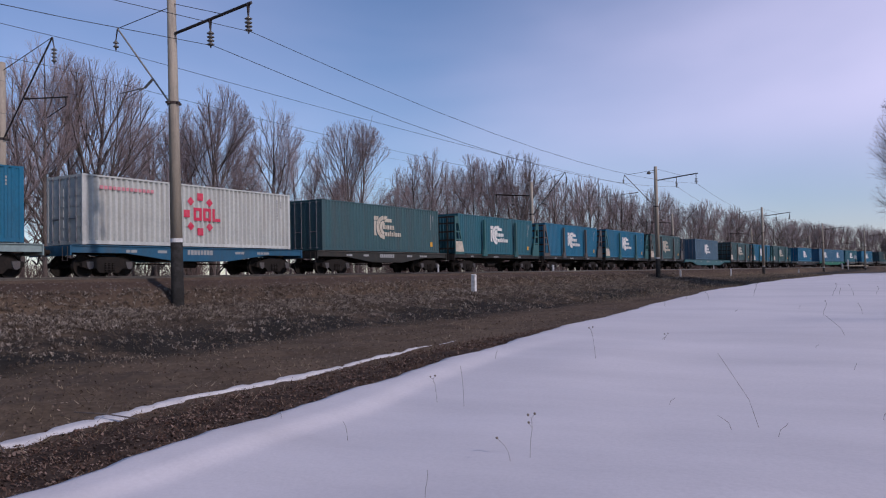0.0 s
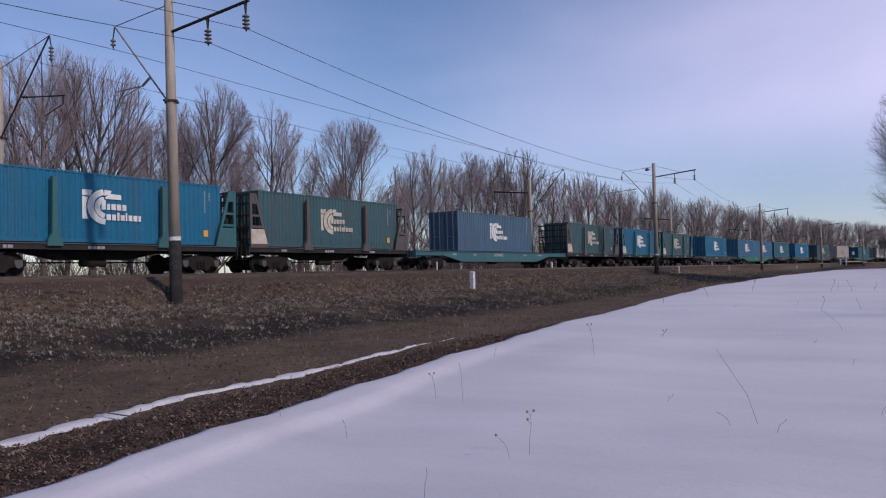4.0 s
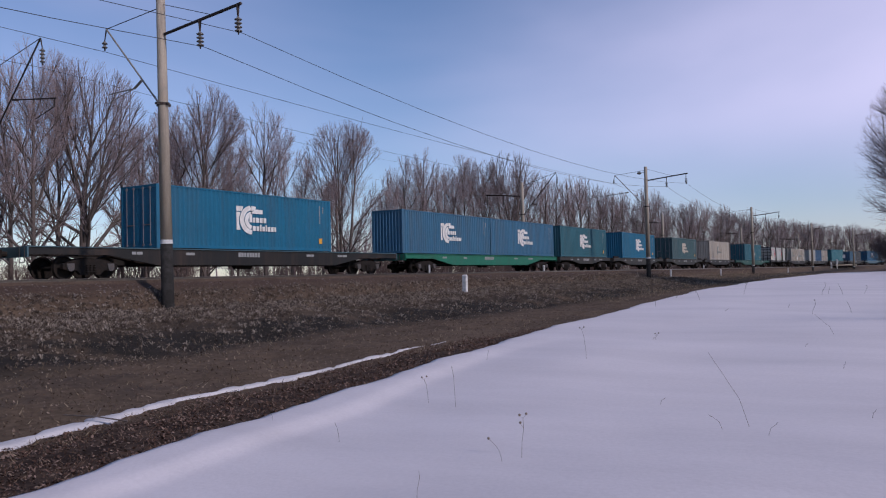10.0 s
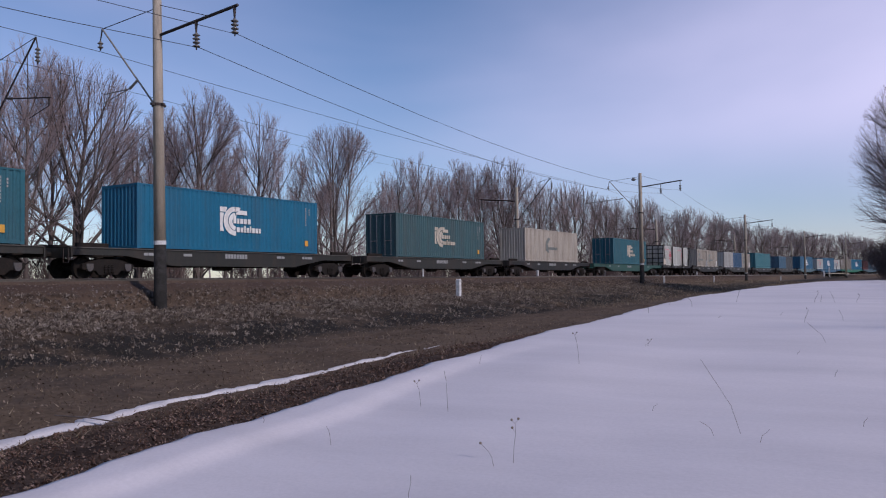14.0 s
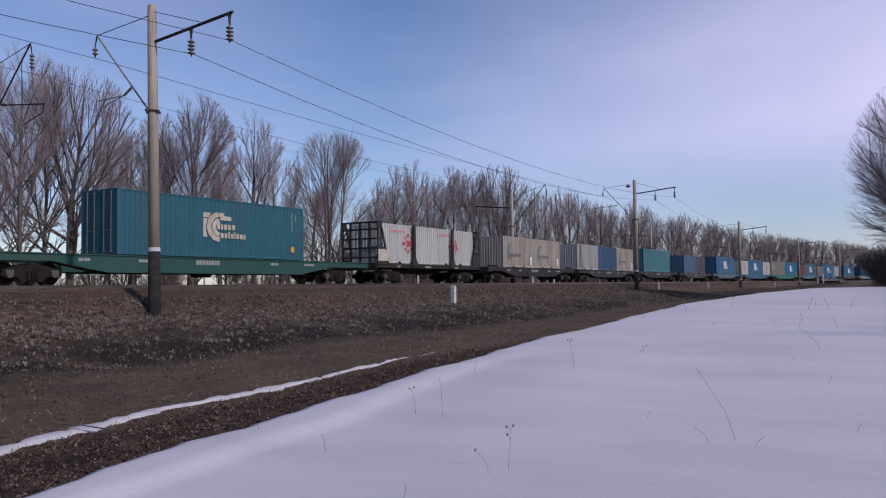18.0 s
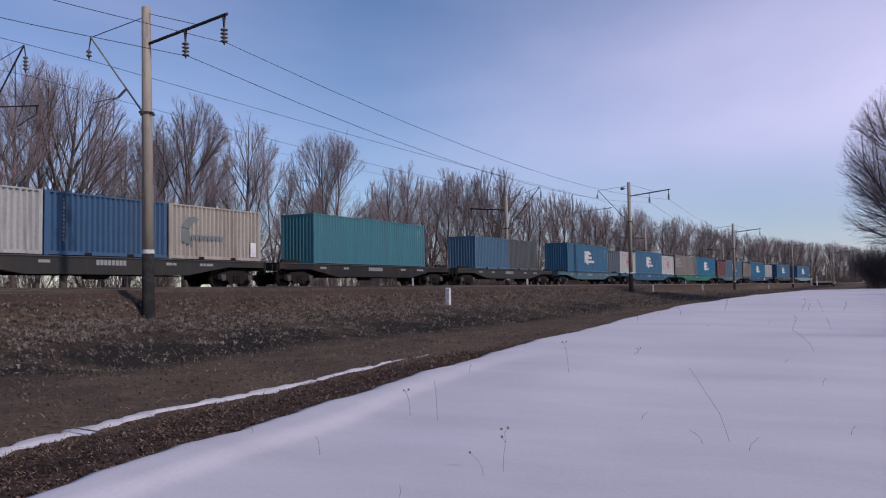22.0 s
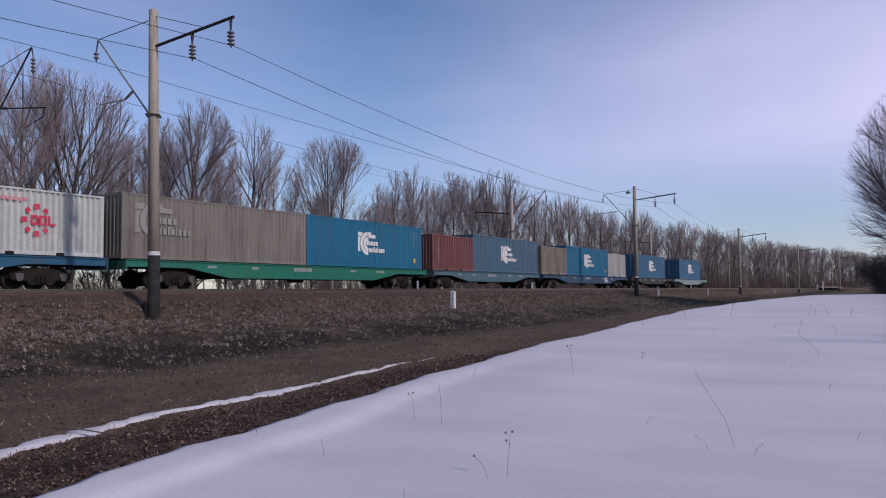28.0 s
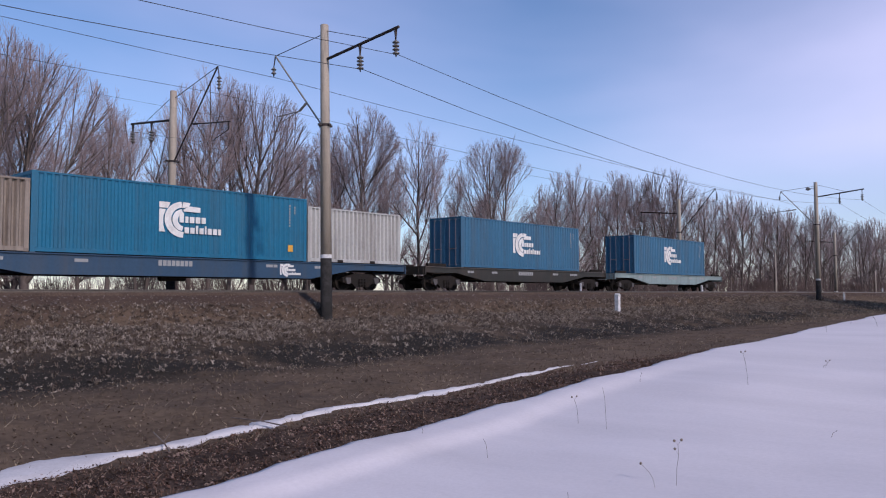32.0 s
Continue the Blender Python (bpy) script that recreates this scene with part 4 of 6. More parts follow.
    box(bm, -L + 0.1, L - 0.1, -CW + 0.06, CW - 0.06, 0.05, 0.11)
    part("floor", bm, M["steel"], root)
    if not long:
        # fork pockets are solid blocks; their dark colour stands for the shade inside
        for x in (-1.05, 1.05):
            bm = bmesh.new()
            box(bm, x - 0.18, x + 0.18, -CW - 0.004, CW + 0.004, 0.018, 0.135)
            part("fork_pocket", bm, M["steel"], root, "solid dark block for the fork lift pocket's shaded opening")
    yface = -CW + 0.004
    worn = paint_key == "green" or (paint_key == "teal" and doors_first)
    if emblem == "square":
        part("emblem", emblem_square(-1.25 if long else -1.0, high * 0.535, yface, 1.04 if long else 0.9), M["logo_cream" if worn else "logo_white"], root, "dirty cream emblem with bars" if worn else "white painted emblem with bars")
    elif emblem == "square_faded":
        part("emblem", emblem_square(-5.4, high * 0.62, yface, 1.15), M["logo_faded"], root, "faded pale emblem with bars")
    elif emblem == "ring":
        part("emblem", emblem_ring(0.0 if long else 0.02, high * 0.53, yface, 1.32 if long else 0.86), M["logo_red"], root, "red painted ring emblem")
        part("lettering", bars(-L + 0.8, high * 0.80, yface, [0.16] * (13 if long else 9), 0.15, 0.05), M["logo_pink"], root, "faint pink bars of lettering")
    elif emblem == "comma":
        part("emblem", emblem_comma(-1.6 if long else -2.3, high * 0.52, yface, 1.7 if long else 1.75), M["logo_teal"], root, "dark green painted emblem")
    if emblem == "comma" and not long:
        bm = bmesh.new()
        slab(bm, [(L - 0.75, 0.22), (L - 0.35, 0.22), (L - 0.35, 0.95), (L - 0.75, 0.95)], yface - 0.012, yface)
        part("repair_patch", bm, M["logo_white"], root, "small white repair patch")
    if paint_key in ("royal", "red") and not long:
        bm = bmesh.new()
        for j in range(11):
            zt = high * 0.90 - j * 0.165
            bar = 0.06 + 0.035 * ((j * 7) % 3) / 2
            slab(bm, [(-L + 0.80, zt - 0.115), (-L + 0.80 + bar, zt - 0.115), (-L + 0.80 + bar, zt), (-L + 0.80, zt)], yface - 0.005, yface)
        part("lettering", bm, M["logo_faded"], root, "faint upright row of bars")
    if marks:
        xr = L - 1.0
        for k, (dx, z0, z1) in enumerate(((0.0, 0.55, 0.88), (0.28, 0.70, 0.86))):
            bm = bmesh.new()
            for j in range(8 if k == 0 else 3):
                zt = high * z1 - j * 0.13
                slab(bm, [(xr + dx, zt - 0.09), (xr + dx + 0.07, zt - 0.09), (xr + dx + 0.07, zt), (xr + dx, zt)], yface - 0.005, yface)
            part("marking", bm, M["plate"], root, "small pale bars of marking")
        if emblem == "square" and paint_key in ("blue", "teal", "green"):
            bm = bmesh.new()
            slab(bm, [(xr - 0.05, 0.42), (xr + 0.22, 0.42), (xr + 0.22, 0.72), (xr - 0.05, 0.72)], yface - 0.005, yface)
            part("warning_patch", bm, M["yellow"], root, "small yellow sticker")
    return tagged(root, label, "container", "containers on the freight train")


M["iron_light"] = mat("galvanised rod", (0.20, 0.20, 0.21), rough=0.5, metal=0.5, var=0.3, scale=6, fine=40, bump=0.05, dirt=RUST, dirt_amt=0.5)
M["logo_pink"] = mat("logo faded red", (0.55, 0.22, 0.24), rough=0.6, var=0.2, scale=3, fine=20, bump=0.0)


# ---- wagons ----
def bogie(root, x):
    """A three-piece freight bogie: cast side frames, springs, bolster, two wheelsets."""
    bm = bmesh.new()
    for sy in (-1, 1):
        y0, y1 = sorted((sy * 1.02, sy * 1.20))
        slab(bm, [(-1.25, 0.42), (-0.95, 0.36), (-0.62, 0.36), (-0.45, 0.18), (0.45, 0.18), (0.62, 0.36), (0.95, 0.36), (1.25, 0.42), (1.25, 0.62), (0.60, 0.80), (0.36, 0.84), (-0.36, 0.84), (-0.60, 0.80), (-1.25, 0.62)], y0, y1)
    box(bm, -0.22, 0.22, -1.0, 1.0, 0.50, 0.86)
    first = not BOGIE
    frame_ob = part("bogie", bm, M["steel"], root, "dirty cast steel bogie") if first else again(BOGIE["bogie"], root)
    if first:
        BOGIE["bogie"] = frame_ob
    else:
        bm.free()
    frame_ob.matrix_basis = Matrix.Translation((x, 0, 0))
    for ax in (-0.925, 0.925):
        if "wheelset" not in BOGIE:
            bm = bmesh.new()
            prof = [(0.08, -0.02), (0.40, -0.015), (0.42, -0.065), (0.475, -0.065), (0.490, 0.05), (0.505, 0.065), (0.42, 0.065), (0.39, 0.01), (0.15, 0.03), (0.08, 0.10)]
            for sy in (-1, 1):
                b2 = bmesh.new()
                lathe(b2, prof, 24)
                bmesh.ops.transform(b2, matrix=Matrix.Translation((0, sy * 0.76, 0)) @ Matrix.Rotation(math.pi / 2 * sy, 4, "X"), verts=b2.verts)
                tmp = bpy.data.meshes.new("tmp")
                b2.to_mesh(tmp)
                b2.free()
                bm.from_mesh(tmp)
                bpy.data.meshes.remove(tmp)
            tube(bm, (0, -1.1, 0), (0, 1.1, 0), 0.08, n=10)
            BOGIE["wheelset"] = part("wheelset", bm, M["steel"], frame_ob, "steel wheelset with worn treads")
            w = BOGIE["wheelset"]
        else:
            w = again(BOGIE["wheelset"], frame_ob)
        w.matrix_basis = Matrix.Translation((ax, 0, 0.475))
        for sy in (-1, 1):
            if "axle_box" not in BOGIE:
                bm = bmesh.new()
                tube(bm, (0, -0.11, 0), (0, 0.11, 0), 0.15, 0.13, n=12)
                box(bm, -0.16, 0.16, -0.09, 0.09, 0.02, 0.17)
                BOGIE["axle_box"] = part("axle_box", bm, M["axlecap"], frame_ob, "greasy round axle box")
                o = BOGIE["axle_box"]
            else:
                o = again(BOGIE["axle_box"], frame_ob)
            o.matrix_basis = Matrix.Translation((ax, sy * 1.16, 0.475))
    for sy in (-1, 1):
        if "spring" not in BOGIE:
            bm = bmesh.new()
            for k in (-0.17, 0.0, 0.17):
                lathe(bm, [(0.075, 0.24)] + [(0.085 if j % 2 else 0.06, 0.26 + j * 0.035) for j in range(9)] + [(0.075, 0.58)], 8, (k, 0, 0))
            BOGIE["spring"] = part("spring_set", bm, M["steel"], frame_ob, "coil springs in the bogie side")
            o = BOGIE["spring"]
        else:
            o = again(BOGIE["spring"], frame_ob)
        o.matrix_basis = Matrix.Translation((0, sy * 1.23, 0))
    return frame_ob


BOGIE = {}
M["axlecap"] = mat("greasy axle box", (0.11, 0.10, 0.095), rough=0.5, metal=0.3, var=0.4, scale=9, fine=50, bump=0.1, dirt=RUST, dirt_amt=0.5)
DECK = 1.30


def wagon(kind, paint_key, label, sill_key=None, numbers=True, rack_key=None, plates=True, emblem=False):
    """A container flat wagon, its rails at z 0; kind: 40, 60 or 80 (feet), or "rack" with end frames and stanchions."""
    P = M[paint_key]
    S = M[sill_key or paint_key]
    half, piv = {"40": (6.72, 4.86), "rack": (6.95, 4.86), "60": (9.20, 7.36), "80": (12.30, 9.50)}[kind]
    root = new("flat_wagon")
    belly = {"40": 0.62, "rack": 0.60, "60": 0.72, "80": 0.74}[kind]
    thin = 0.30
    inn = piv - 1.7
    for sy in (-1, 1):
        bm = bmesh.new()
        y0, y1 = sorted((sy * 1.36, sy * 1.22))
        if kind in ("60", "80", "40"):
            pts = [(-half, DECK - thin), (-inn - 1.0, DECK - thin), (-inn + 1.6, DECK - belly), (inn - 1.6, DECK - belly), (inn + 1.0, DECK - thin), (half, DECK - thin), (half, DECK - 0.02), (-half, DECK - 0.02)]
        else:
            pts = [(-half, DECK - 0.24), (half, DECK - 0.24), (half, DECK - 0.02), (-half, DECK - 0.02)]
        slab(bm, pts, y0, y1)
        part("side_sill", bm, S, root)
        bm = bmesh.new()
        y0, y1 = sorted((sy * 1.42, sy * 1.20))
        box(bm, -half, half, y0, y1, DECK - 0.02, DECK + 0.02)
        # dark grey and black wagons get a paler top edge
        part("top_flange", bm, M["w_edge"] if paint_key in ("w_dark", "w_black") else P, root)
    bm = bmesh.new()
    slab(bm, [(-half, DECK - 0.32), (-inn, DECK - 0.32), (-inn + 1.5, DECK - 0.62), (inn - 1.5, DECK - 0.62), (inn, DECK - 0.32), (half, DECK - 0.32), (half, DECK - 0.04), (-half, DECK - 0.04)], -0.20, 0.20)
    part("centre_sill", bm, M["steel"], root)
    n = int(half * 2 / 1.35)
    bm = bmesh.new()
    box(bm, -0.07, 0.07, -1.22, 1.22, DECK - 0.22, DECK - 0.03)
    first = None
    for k in range(n + 1):
        x = -half + 0.07 + k * (2 * half - 0.14) / n
        if first is None:
            first = part("cross_beam", bm, M["steel"], root)
            first.matrix_basis = Matrix.Translation((x, 0, 0))
        else:
            again(first, root, x, 0, 0)
    for sx in (-1, 1):
        bm = bmesh.new()
        a, b = sorted((sx * half, sx * (half + 0.06)))
        box(bm, a, b, -1.42, 1.42, DECK - 0.42, DECK + 0.0)
        part("end_beam", bm, P, root)
        bm = bmesh.new()
        c = sx * half
        tube(bm, (c, 0, 1.04), (c + sx * 0.42, 0, 1.04), 0.11, n=8)
        a, b = sorted((c + sx * 0.30, c + sx * 0.62))
        box(bm, a, b, -0.16, 0.17, 0.88, 1.20)
        part("coupler", bm, M["steel"], root, "heavy automatic coupler")
        bm = bmesh.new()
        yy = -1.30
        tube(bm, (c + sx * 0.10, yy, DECK - 0.05), (c + sx * 0.10, yy, DECK - 0.62), 0.016, n=6)
        tube(bm, (c + sx * 0.10, yy + 0.34, DECK - 0.05), (c + sx * 0.10, yy + 0.34, DECK - 0.62), 0.016, n=6)
        tube(bm, (c + sx * 0.10, yy, DECK - 0.62), (c + sx * 0.10, yy + 0.34, DECK - 0.62), 0.016, n=6)
        part("step", bm, M["iron"], root)
        bm = bmesh.new()
        tube(bm, (c + sx * 0.12, 0.5, 0.98), (c + sx * 0.30, 0.45, 0.55), 0.025, n=6)
        tube(bm, (c + sx * 0.30, 0.45, 0.55), (c + sx * 0.55, 0.40, 0.75), 0.025, n=6)
        part("brake_hose", bm, M["tar"], root)
        bogie(root, sx * piv)
    # brake gear between the bogies
    bm = bmesh.new()
    tube(bm, (-0.9, -0.55, DECK - 0.75), (0.2, -0.55, DECK - 0.75), 0.17, n=10)
    tube(bm, (-inn, 0.3, DECK - 0.72), (inn, 0.3, DECK - 0.72), 0.03, n=6)
    part("brake_gear", bm, M["steel"], root)
    ys = -1.364
    if numbers:
        if kind == "rack":
            for x, ws in ((-4.6, [0.14, 0.2]), (-1.1, [0.16] * 4), (3.0, [0.2, 0.3])):
                part("number_marking", bars(x, DECK - 0.20, ys, ws, 0.12), M["plate"], root, "white number bars")
        else:
            part("number_marking", bars(-0.9 if kind != "80" else -1.4, DECK - 0.33, ys, [0.15] * 8, 0.22), M["plate"], root, "white number bars")
            for x, ws in ((-half * 0.62, [0.2, 0.3]), (-half * 0.38, [0.5]), (half * 0.30, [0.35, 0.2]), (half * 0.52, [0.18, 0.18, 0.4])):
                part("number_marking", bars(x, DECK - 0.27, ys, ws, 0.12), M["plate"], root, "small white bars of lettering")
    if emblem:
        part("emblem", emblem_square(half * 0.36, DECK - 0.36, ys, 0.42), M["logo_white"], root, "small white emblem")
    # container pins
    bm = bmesh.new()
    box(bm, -0.11, 0.11, -0.10, 0.10, 0, 0.05)
    first = None
    px = {"40": (-6.0, 6.0), "rack": (-6.0, 6.0), "60": (-8.9, -6.0, -3.0, 3.0, 6.0, 8.9), "80": (-12.0, -6.1, 0.0, 6.1, 12.0)}[kind]
    for x in px:
        for sy in (-1, 1):
            if first is None:
                first = part("container_pin", bm, M["iron"], root)
                first.matrix_basis = Matrix.Translation((x, sy * 1.13, DECK))
            else:
                again(first, root, x, sy * 1.13, DECK)
    if kind == "60" and plates:
        for x in (-8.2, 8.2):
            bm = bmesh.new()
            box(bm, x - 0.75, x + 0.75, -1.3, -1.18, DECK + 0.02, DECK + 0.20)
            box(bm, x - 0.75, x + 0.75, 1.18, 1.3, DECK + 0.02, DECK + 0.20)
            box(bm, x - 0.70, x + 0.70, -1.18, 1.18, DECK + 0.01, DECK + 0.05)
            part("folded_stop", bm, M["steel"], root)
    if kind == "rack":
        R = M[rack_key or "w_brown"]
        top = DECK + 2.72
        for sx in (-1, 1):
            xo = sx * 6.90
            for sy in (-1, 1):
                y0, y1 = sorted((sy * 1.44, sy * 1.36))
                # slanted side frame with three openings
                bm = bmesh.new()
                def xin(z):
                    return xo - sx * (1.30 - 0.86 * (z - DECK) / 2.72)
                slab(bm, [(xo, DECK), (xo - sx * 0.16, DECK), (xo - sx * 0.16, top), (xo, top)], y0, y1)
                slab(bm, [(xin(DECK) + sx * 0.16, DECK), (xin(DECK), DECK), (xin(top), top), (xin(top) + sx * 0.14, top)], y0, y1)
                for z0, z1 in ((DECK, DECK + (0.92 if sx > 0 else 0.30)), (DECK + 0.98, DECK + 1.10), (DECK + 1.55, DECK + 1.66), (top - 0.52, top)):
                    slab(bm, [(xo - sx * 0.16, z0), (xin(z0) + sx * 0.15, z0), (xin(z1) + sx * 0.15, z1), (xo - sx * 0.16, z1)], y0 + 0.01, y1 - 0.01)
                fr = part("end_frame", bm, R, root)
                if plates and sx < 0:
                    bm = bmesh.new()
                    ya, yb = sorted((sy * 1.445, sy * 1.452))
                    slab(bm, [(xo - sx * 0.05, DECK + 0.18), (xin(DECK + 0.18) + sx * 0.06, DECK + 0.18), (xin(DECK + 0.92) + sx * 0.06, DECK + 0.92), (xo - sx * 0.05, DECK + 0.92)], ya, yb)
                    part("shield_plate", bm, M["plateboard"], fr, "pale metal plate")
            bm = bmesh.new()
            for z in (0.35, 0.95, 1.55, 2.15, 2.60):
                a, b = sorted((xo, xo - sx * 0.10))
                box(bm, a, b, -1.36, 1.36, DECK + z, DECK + z + 0.11)
            for y in (-0.75, 0.0, 0.75):
                a, b = sorted((xo - sx * 0.02, xo - sx * 0.12))
                box(bm, a, b, y - 0.05, y + 0.05, DECK, top)
            part("end_grille", bm, M["w_dark"], root, "barred end wall of the rack")
        for x in (-2.60, 2.60):
            for sy in (-1, 1):
                bm = bmesh.new()
                y0, y1 = sorted((sy * 1.50, sy * 1.34))
                slab(bm, [(x - 0.34, DECK - 0.10), (x + 0.34, DECK - 0.10), (x + 0.30, DECK + 0.14), (x + 0.13, DECK + 0.40), (x + 0.10, DECK + 2.62), (x - 0.10, DECK + 2.62), (x - 0.13, DECK + 0.40), (x - 0.30, DECK + 0.14)], y0, y1)
                part("stanchion", bm, R, root)
    return tagged(root, label, "wagon", "wagons of the freight train")


M["plateboard"] = mat("pale shield plate", (0.56, 0.48, 0.38), rough=0.7, var=0.2, scale=3, fine=20, bump=0.05, dirt=RUST, dirt_amt=0.4)

# the train: wagon kind, paint, centre along the line at the start, extra, then containers (start along the line, length, height, paint, doors first, emblem)
HC, ST = 2.896, 2.591
TRAIN = [
    ("40", "w_pale", 11.4, {}, [(5.31, 40, HC, "blue", True, None)]),
    ("40", "w_blue", 26.05, {}, [(19.94, 40, HC, "white", True, "ring")]),
    ("40", "w_dark", 40.85, {}, [(34.74, 40, HC, "green", True, "square")]),
    ("rack", "w_black", 55.70, dict(rack_key="w_rteal"), [(49.60, 40, HC, "teal", False, "square")]),
    ("rack", "w_black", 70.55, dict(rack_key="w_brown", plates=False), [(64.45, 40, HC, "blue", False, "square")]),
    ("rack", "w_black", 85.35, dict(rack_key="w_rteal"), [(79.25, 40, HC, "blue", False, "square")]),
    ("rack", "w_black", 100.10, dict(rack_key="w_brown"), [(94.00, 40, HC, "green", False, "square")]),
    ("80", "w_teal", 120.4, {}, [(113.82, 40, HC, "slate", True, "square")]),
    ("rack", "w_black", 139.98, dict(rack_key="w_brown"), [(133.88, 40, HC, "green", False, "square")]),
    ("rack", "w_black", 154.95, dict(rack_key="w_rteal"), [(148.85, 40, HC, "blue", False, "square")]),
    ("rack", "w_black", 169.70, dict(rack_key="w_rteal"), [(163.60, 40, HC, "green", False, "square")]),
    ("80", "w_sky", 190.2, dict(sill_key="w_black"), [(184.0, 40, HC, "blue", True, "square")]),
    ("80", "w_green", 215.9, {}, [(203.50, 40, HC, "blue_worn", False, "square"), (215.82, 40, HC, "blue_worn", False, "square")]),
    ("40", "w_dark", 235.8, {}, [(229.66, 40, HC, "teal", False, "square")]),
    ("60", "w_dark", 252.95, {}, [(247.0, 40, HC, "blue", False, "square")]),
    ("60", "w_dark", 272.9, {}, [(267.16, 40, HC, "green", True, "square")]),
    ("60", "w_black", 292.65, {}, [(286.89, 40, HC, "beige", False, "comma")]),
    ("80", "w_dgreen", 315.5, {}, [(309.82, 40, HC, "teal", True, "square")]),
    ("rack", "w_black", 335.8, dict(rack_key="w_dark"), [(329.73, 20, ST, "white", False, "ring"), (335.83, 20, ST, "white", False, "ring")]),
    ("60", "w_black", 353.4, {}, [(347.20, 20, ST, "beige", False, "comma"), (353.29, 20, ST, "beige", False, "comma")]),
    ("60", "w_dark", 373.3, dict(plates=False), [(364.00, 20, ST, "greywhite", False, None), (370.14, 20, ST, "royal", False, None), (376.34, 20, ST, "beige", False, "comma")]),
    ("60", "w_black", 392.9, {}, [(386.77, 40, HC, "teal_light", False, None)]),
    ("60", "w_dark", 412.65, {}, [(406.58, 20, ST, "denim", False, None), (412.68, 20, ST, "grey", False, None)]),
    ("60", "w_sky", 432.4, {}, [(426.26, 40, HC, "blue_worn", False, "square")]),
    ("80", "w_blue", 455.1, {}, [(442.95, 20, ST, "white", False, "ring"), (449.05, 40, HC, "blue_worn", False, "square"), (461.3, 20, ST, "white", False, "ring")]),
    ("80", "w_green", 480.7, {}, [(468.25, 40, HC, "taupe", False, "square_faded"), (480.5, 40, HC, "blue", False, "square")]),
    ("60", "w_sky", 503.3, dict(plates=False), [(494.16, 20, ST, "red", False, None), (500.26, 40, HC, "slate", False, "square")]),
    ("80", "w_navy", 525.6, dict(emblem=True), [(513.33, 20, ST, "brown", False, None), (519.43, 40, HC, "blue", False, "square"), (531.7, 20, ST, "greywhite", False, None)]),
    ("60", "w_dark", 548.7, {}, [(542.61, 40, HC, "blue_worn", True, "square")]),
    ("60", "w_pale", 568.5, {}, [(562.42, 40, HC, "blue_worn", True, "square")]),
]
COLOUR = dict(blue="bright blue", blue_worn="worn blue", slate="slate blue", teal="teal", teal_light="light teal", green="dull sea-green", royal="royal blue", denim="pale denim-blue",
              white="off-white", greywhite="dirty grey-white", beige="beige", taupe="taupe grey", red="faded oxide-red", grey="dark grey", brown="rust-stained grey-brown",
              w_black="black", w_dark="dark grey", w_blue="blue", w_teal="dull teal", w_green="green", w_dgreen="dull green", w_sky="grey-blue", w_pale="pale grey-green", w_navy="navy blue", w_brown="grey-brown", w_rteal="teal")
EMBLEM = {"square": " with a white square emblem", "ring": " with a red ring emblem", "comma": " with a dark green emblem", "square_faded": " with a faded pale emblem", None: " without an emblem"}
MOVING = []          # (thing, metres along the line at the start, height)
for kind, key, centre, extra, loads in TRAIN:
    what = {"40": "short flat wagon", "60": "long flat wagon", "80": "very long flat wagon", "rack": "flat wagon with end frames and stanchions"}[kind]
    w = wagon(kind, key, "dirty %s container %s" % (COLOUR[key], what) if kind != "rack" else "black %s in %s" % (what, COLOUR[extra["rack_key"]]), **extra)
    MOVING.append((w, centre, 0.0))
    for start, feet, high, ckey, doors, emb in loads:
        length = 12.192 if feet == 40 else 6.058
        c = container(length, high, ckey, "%s corrugated %d-foot container%s" % (COLOUR[ckey], feet, EMBLEM[emb]), doors, emb, marks=feet == 40)
        MOVING.append((c, start + length / 2, DECK + 0.05))


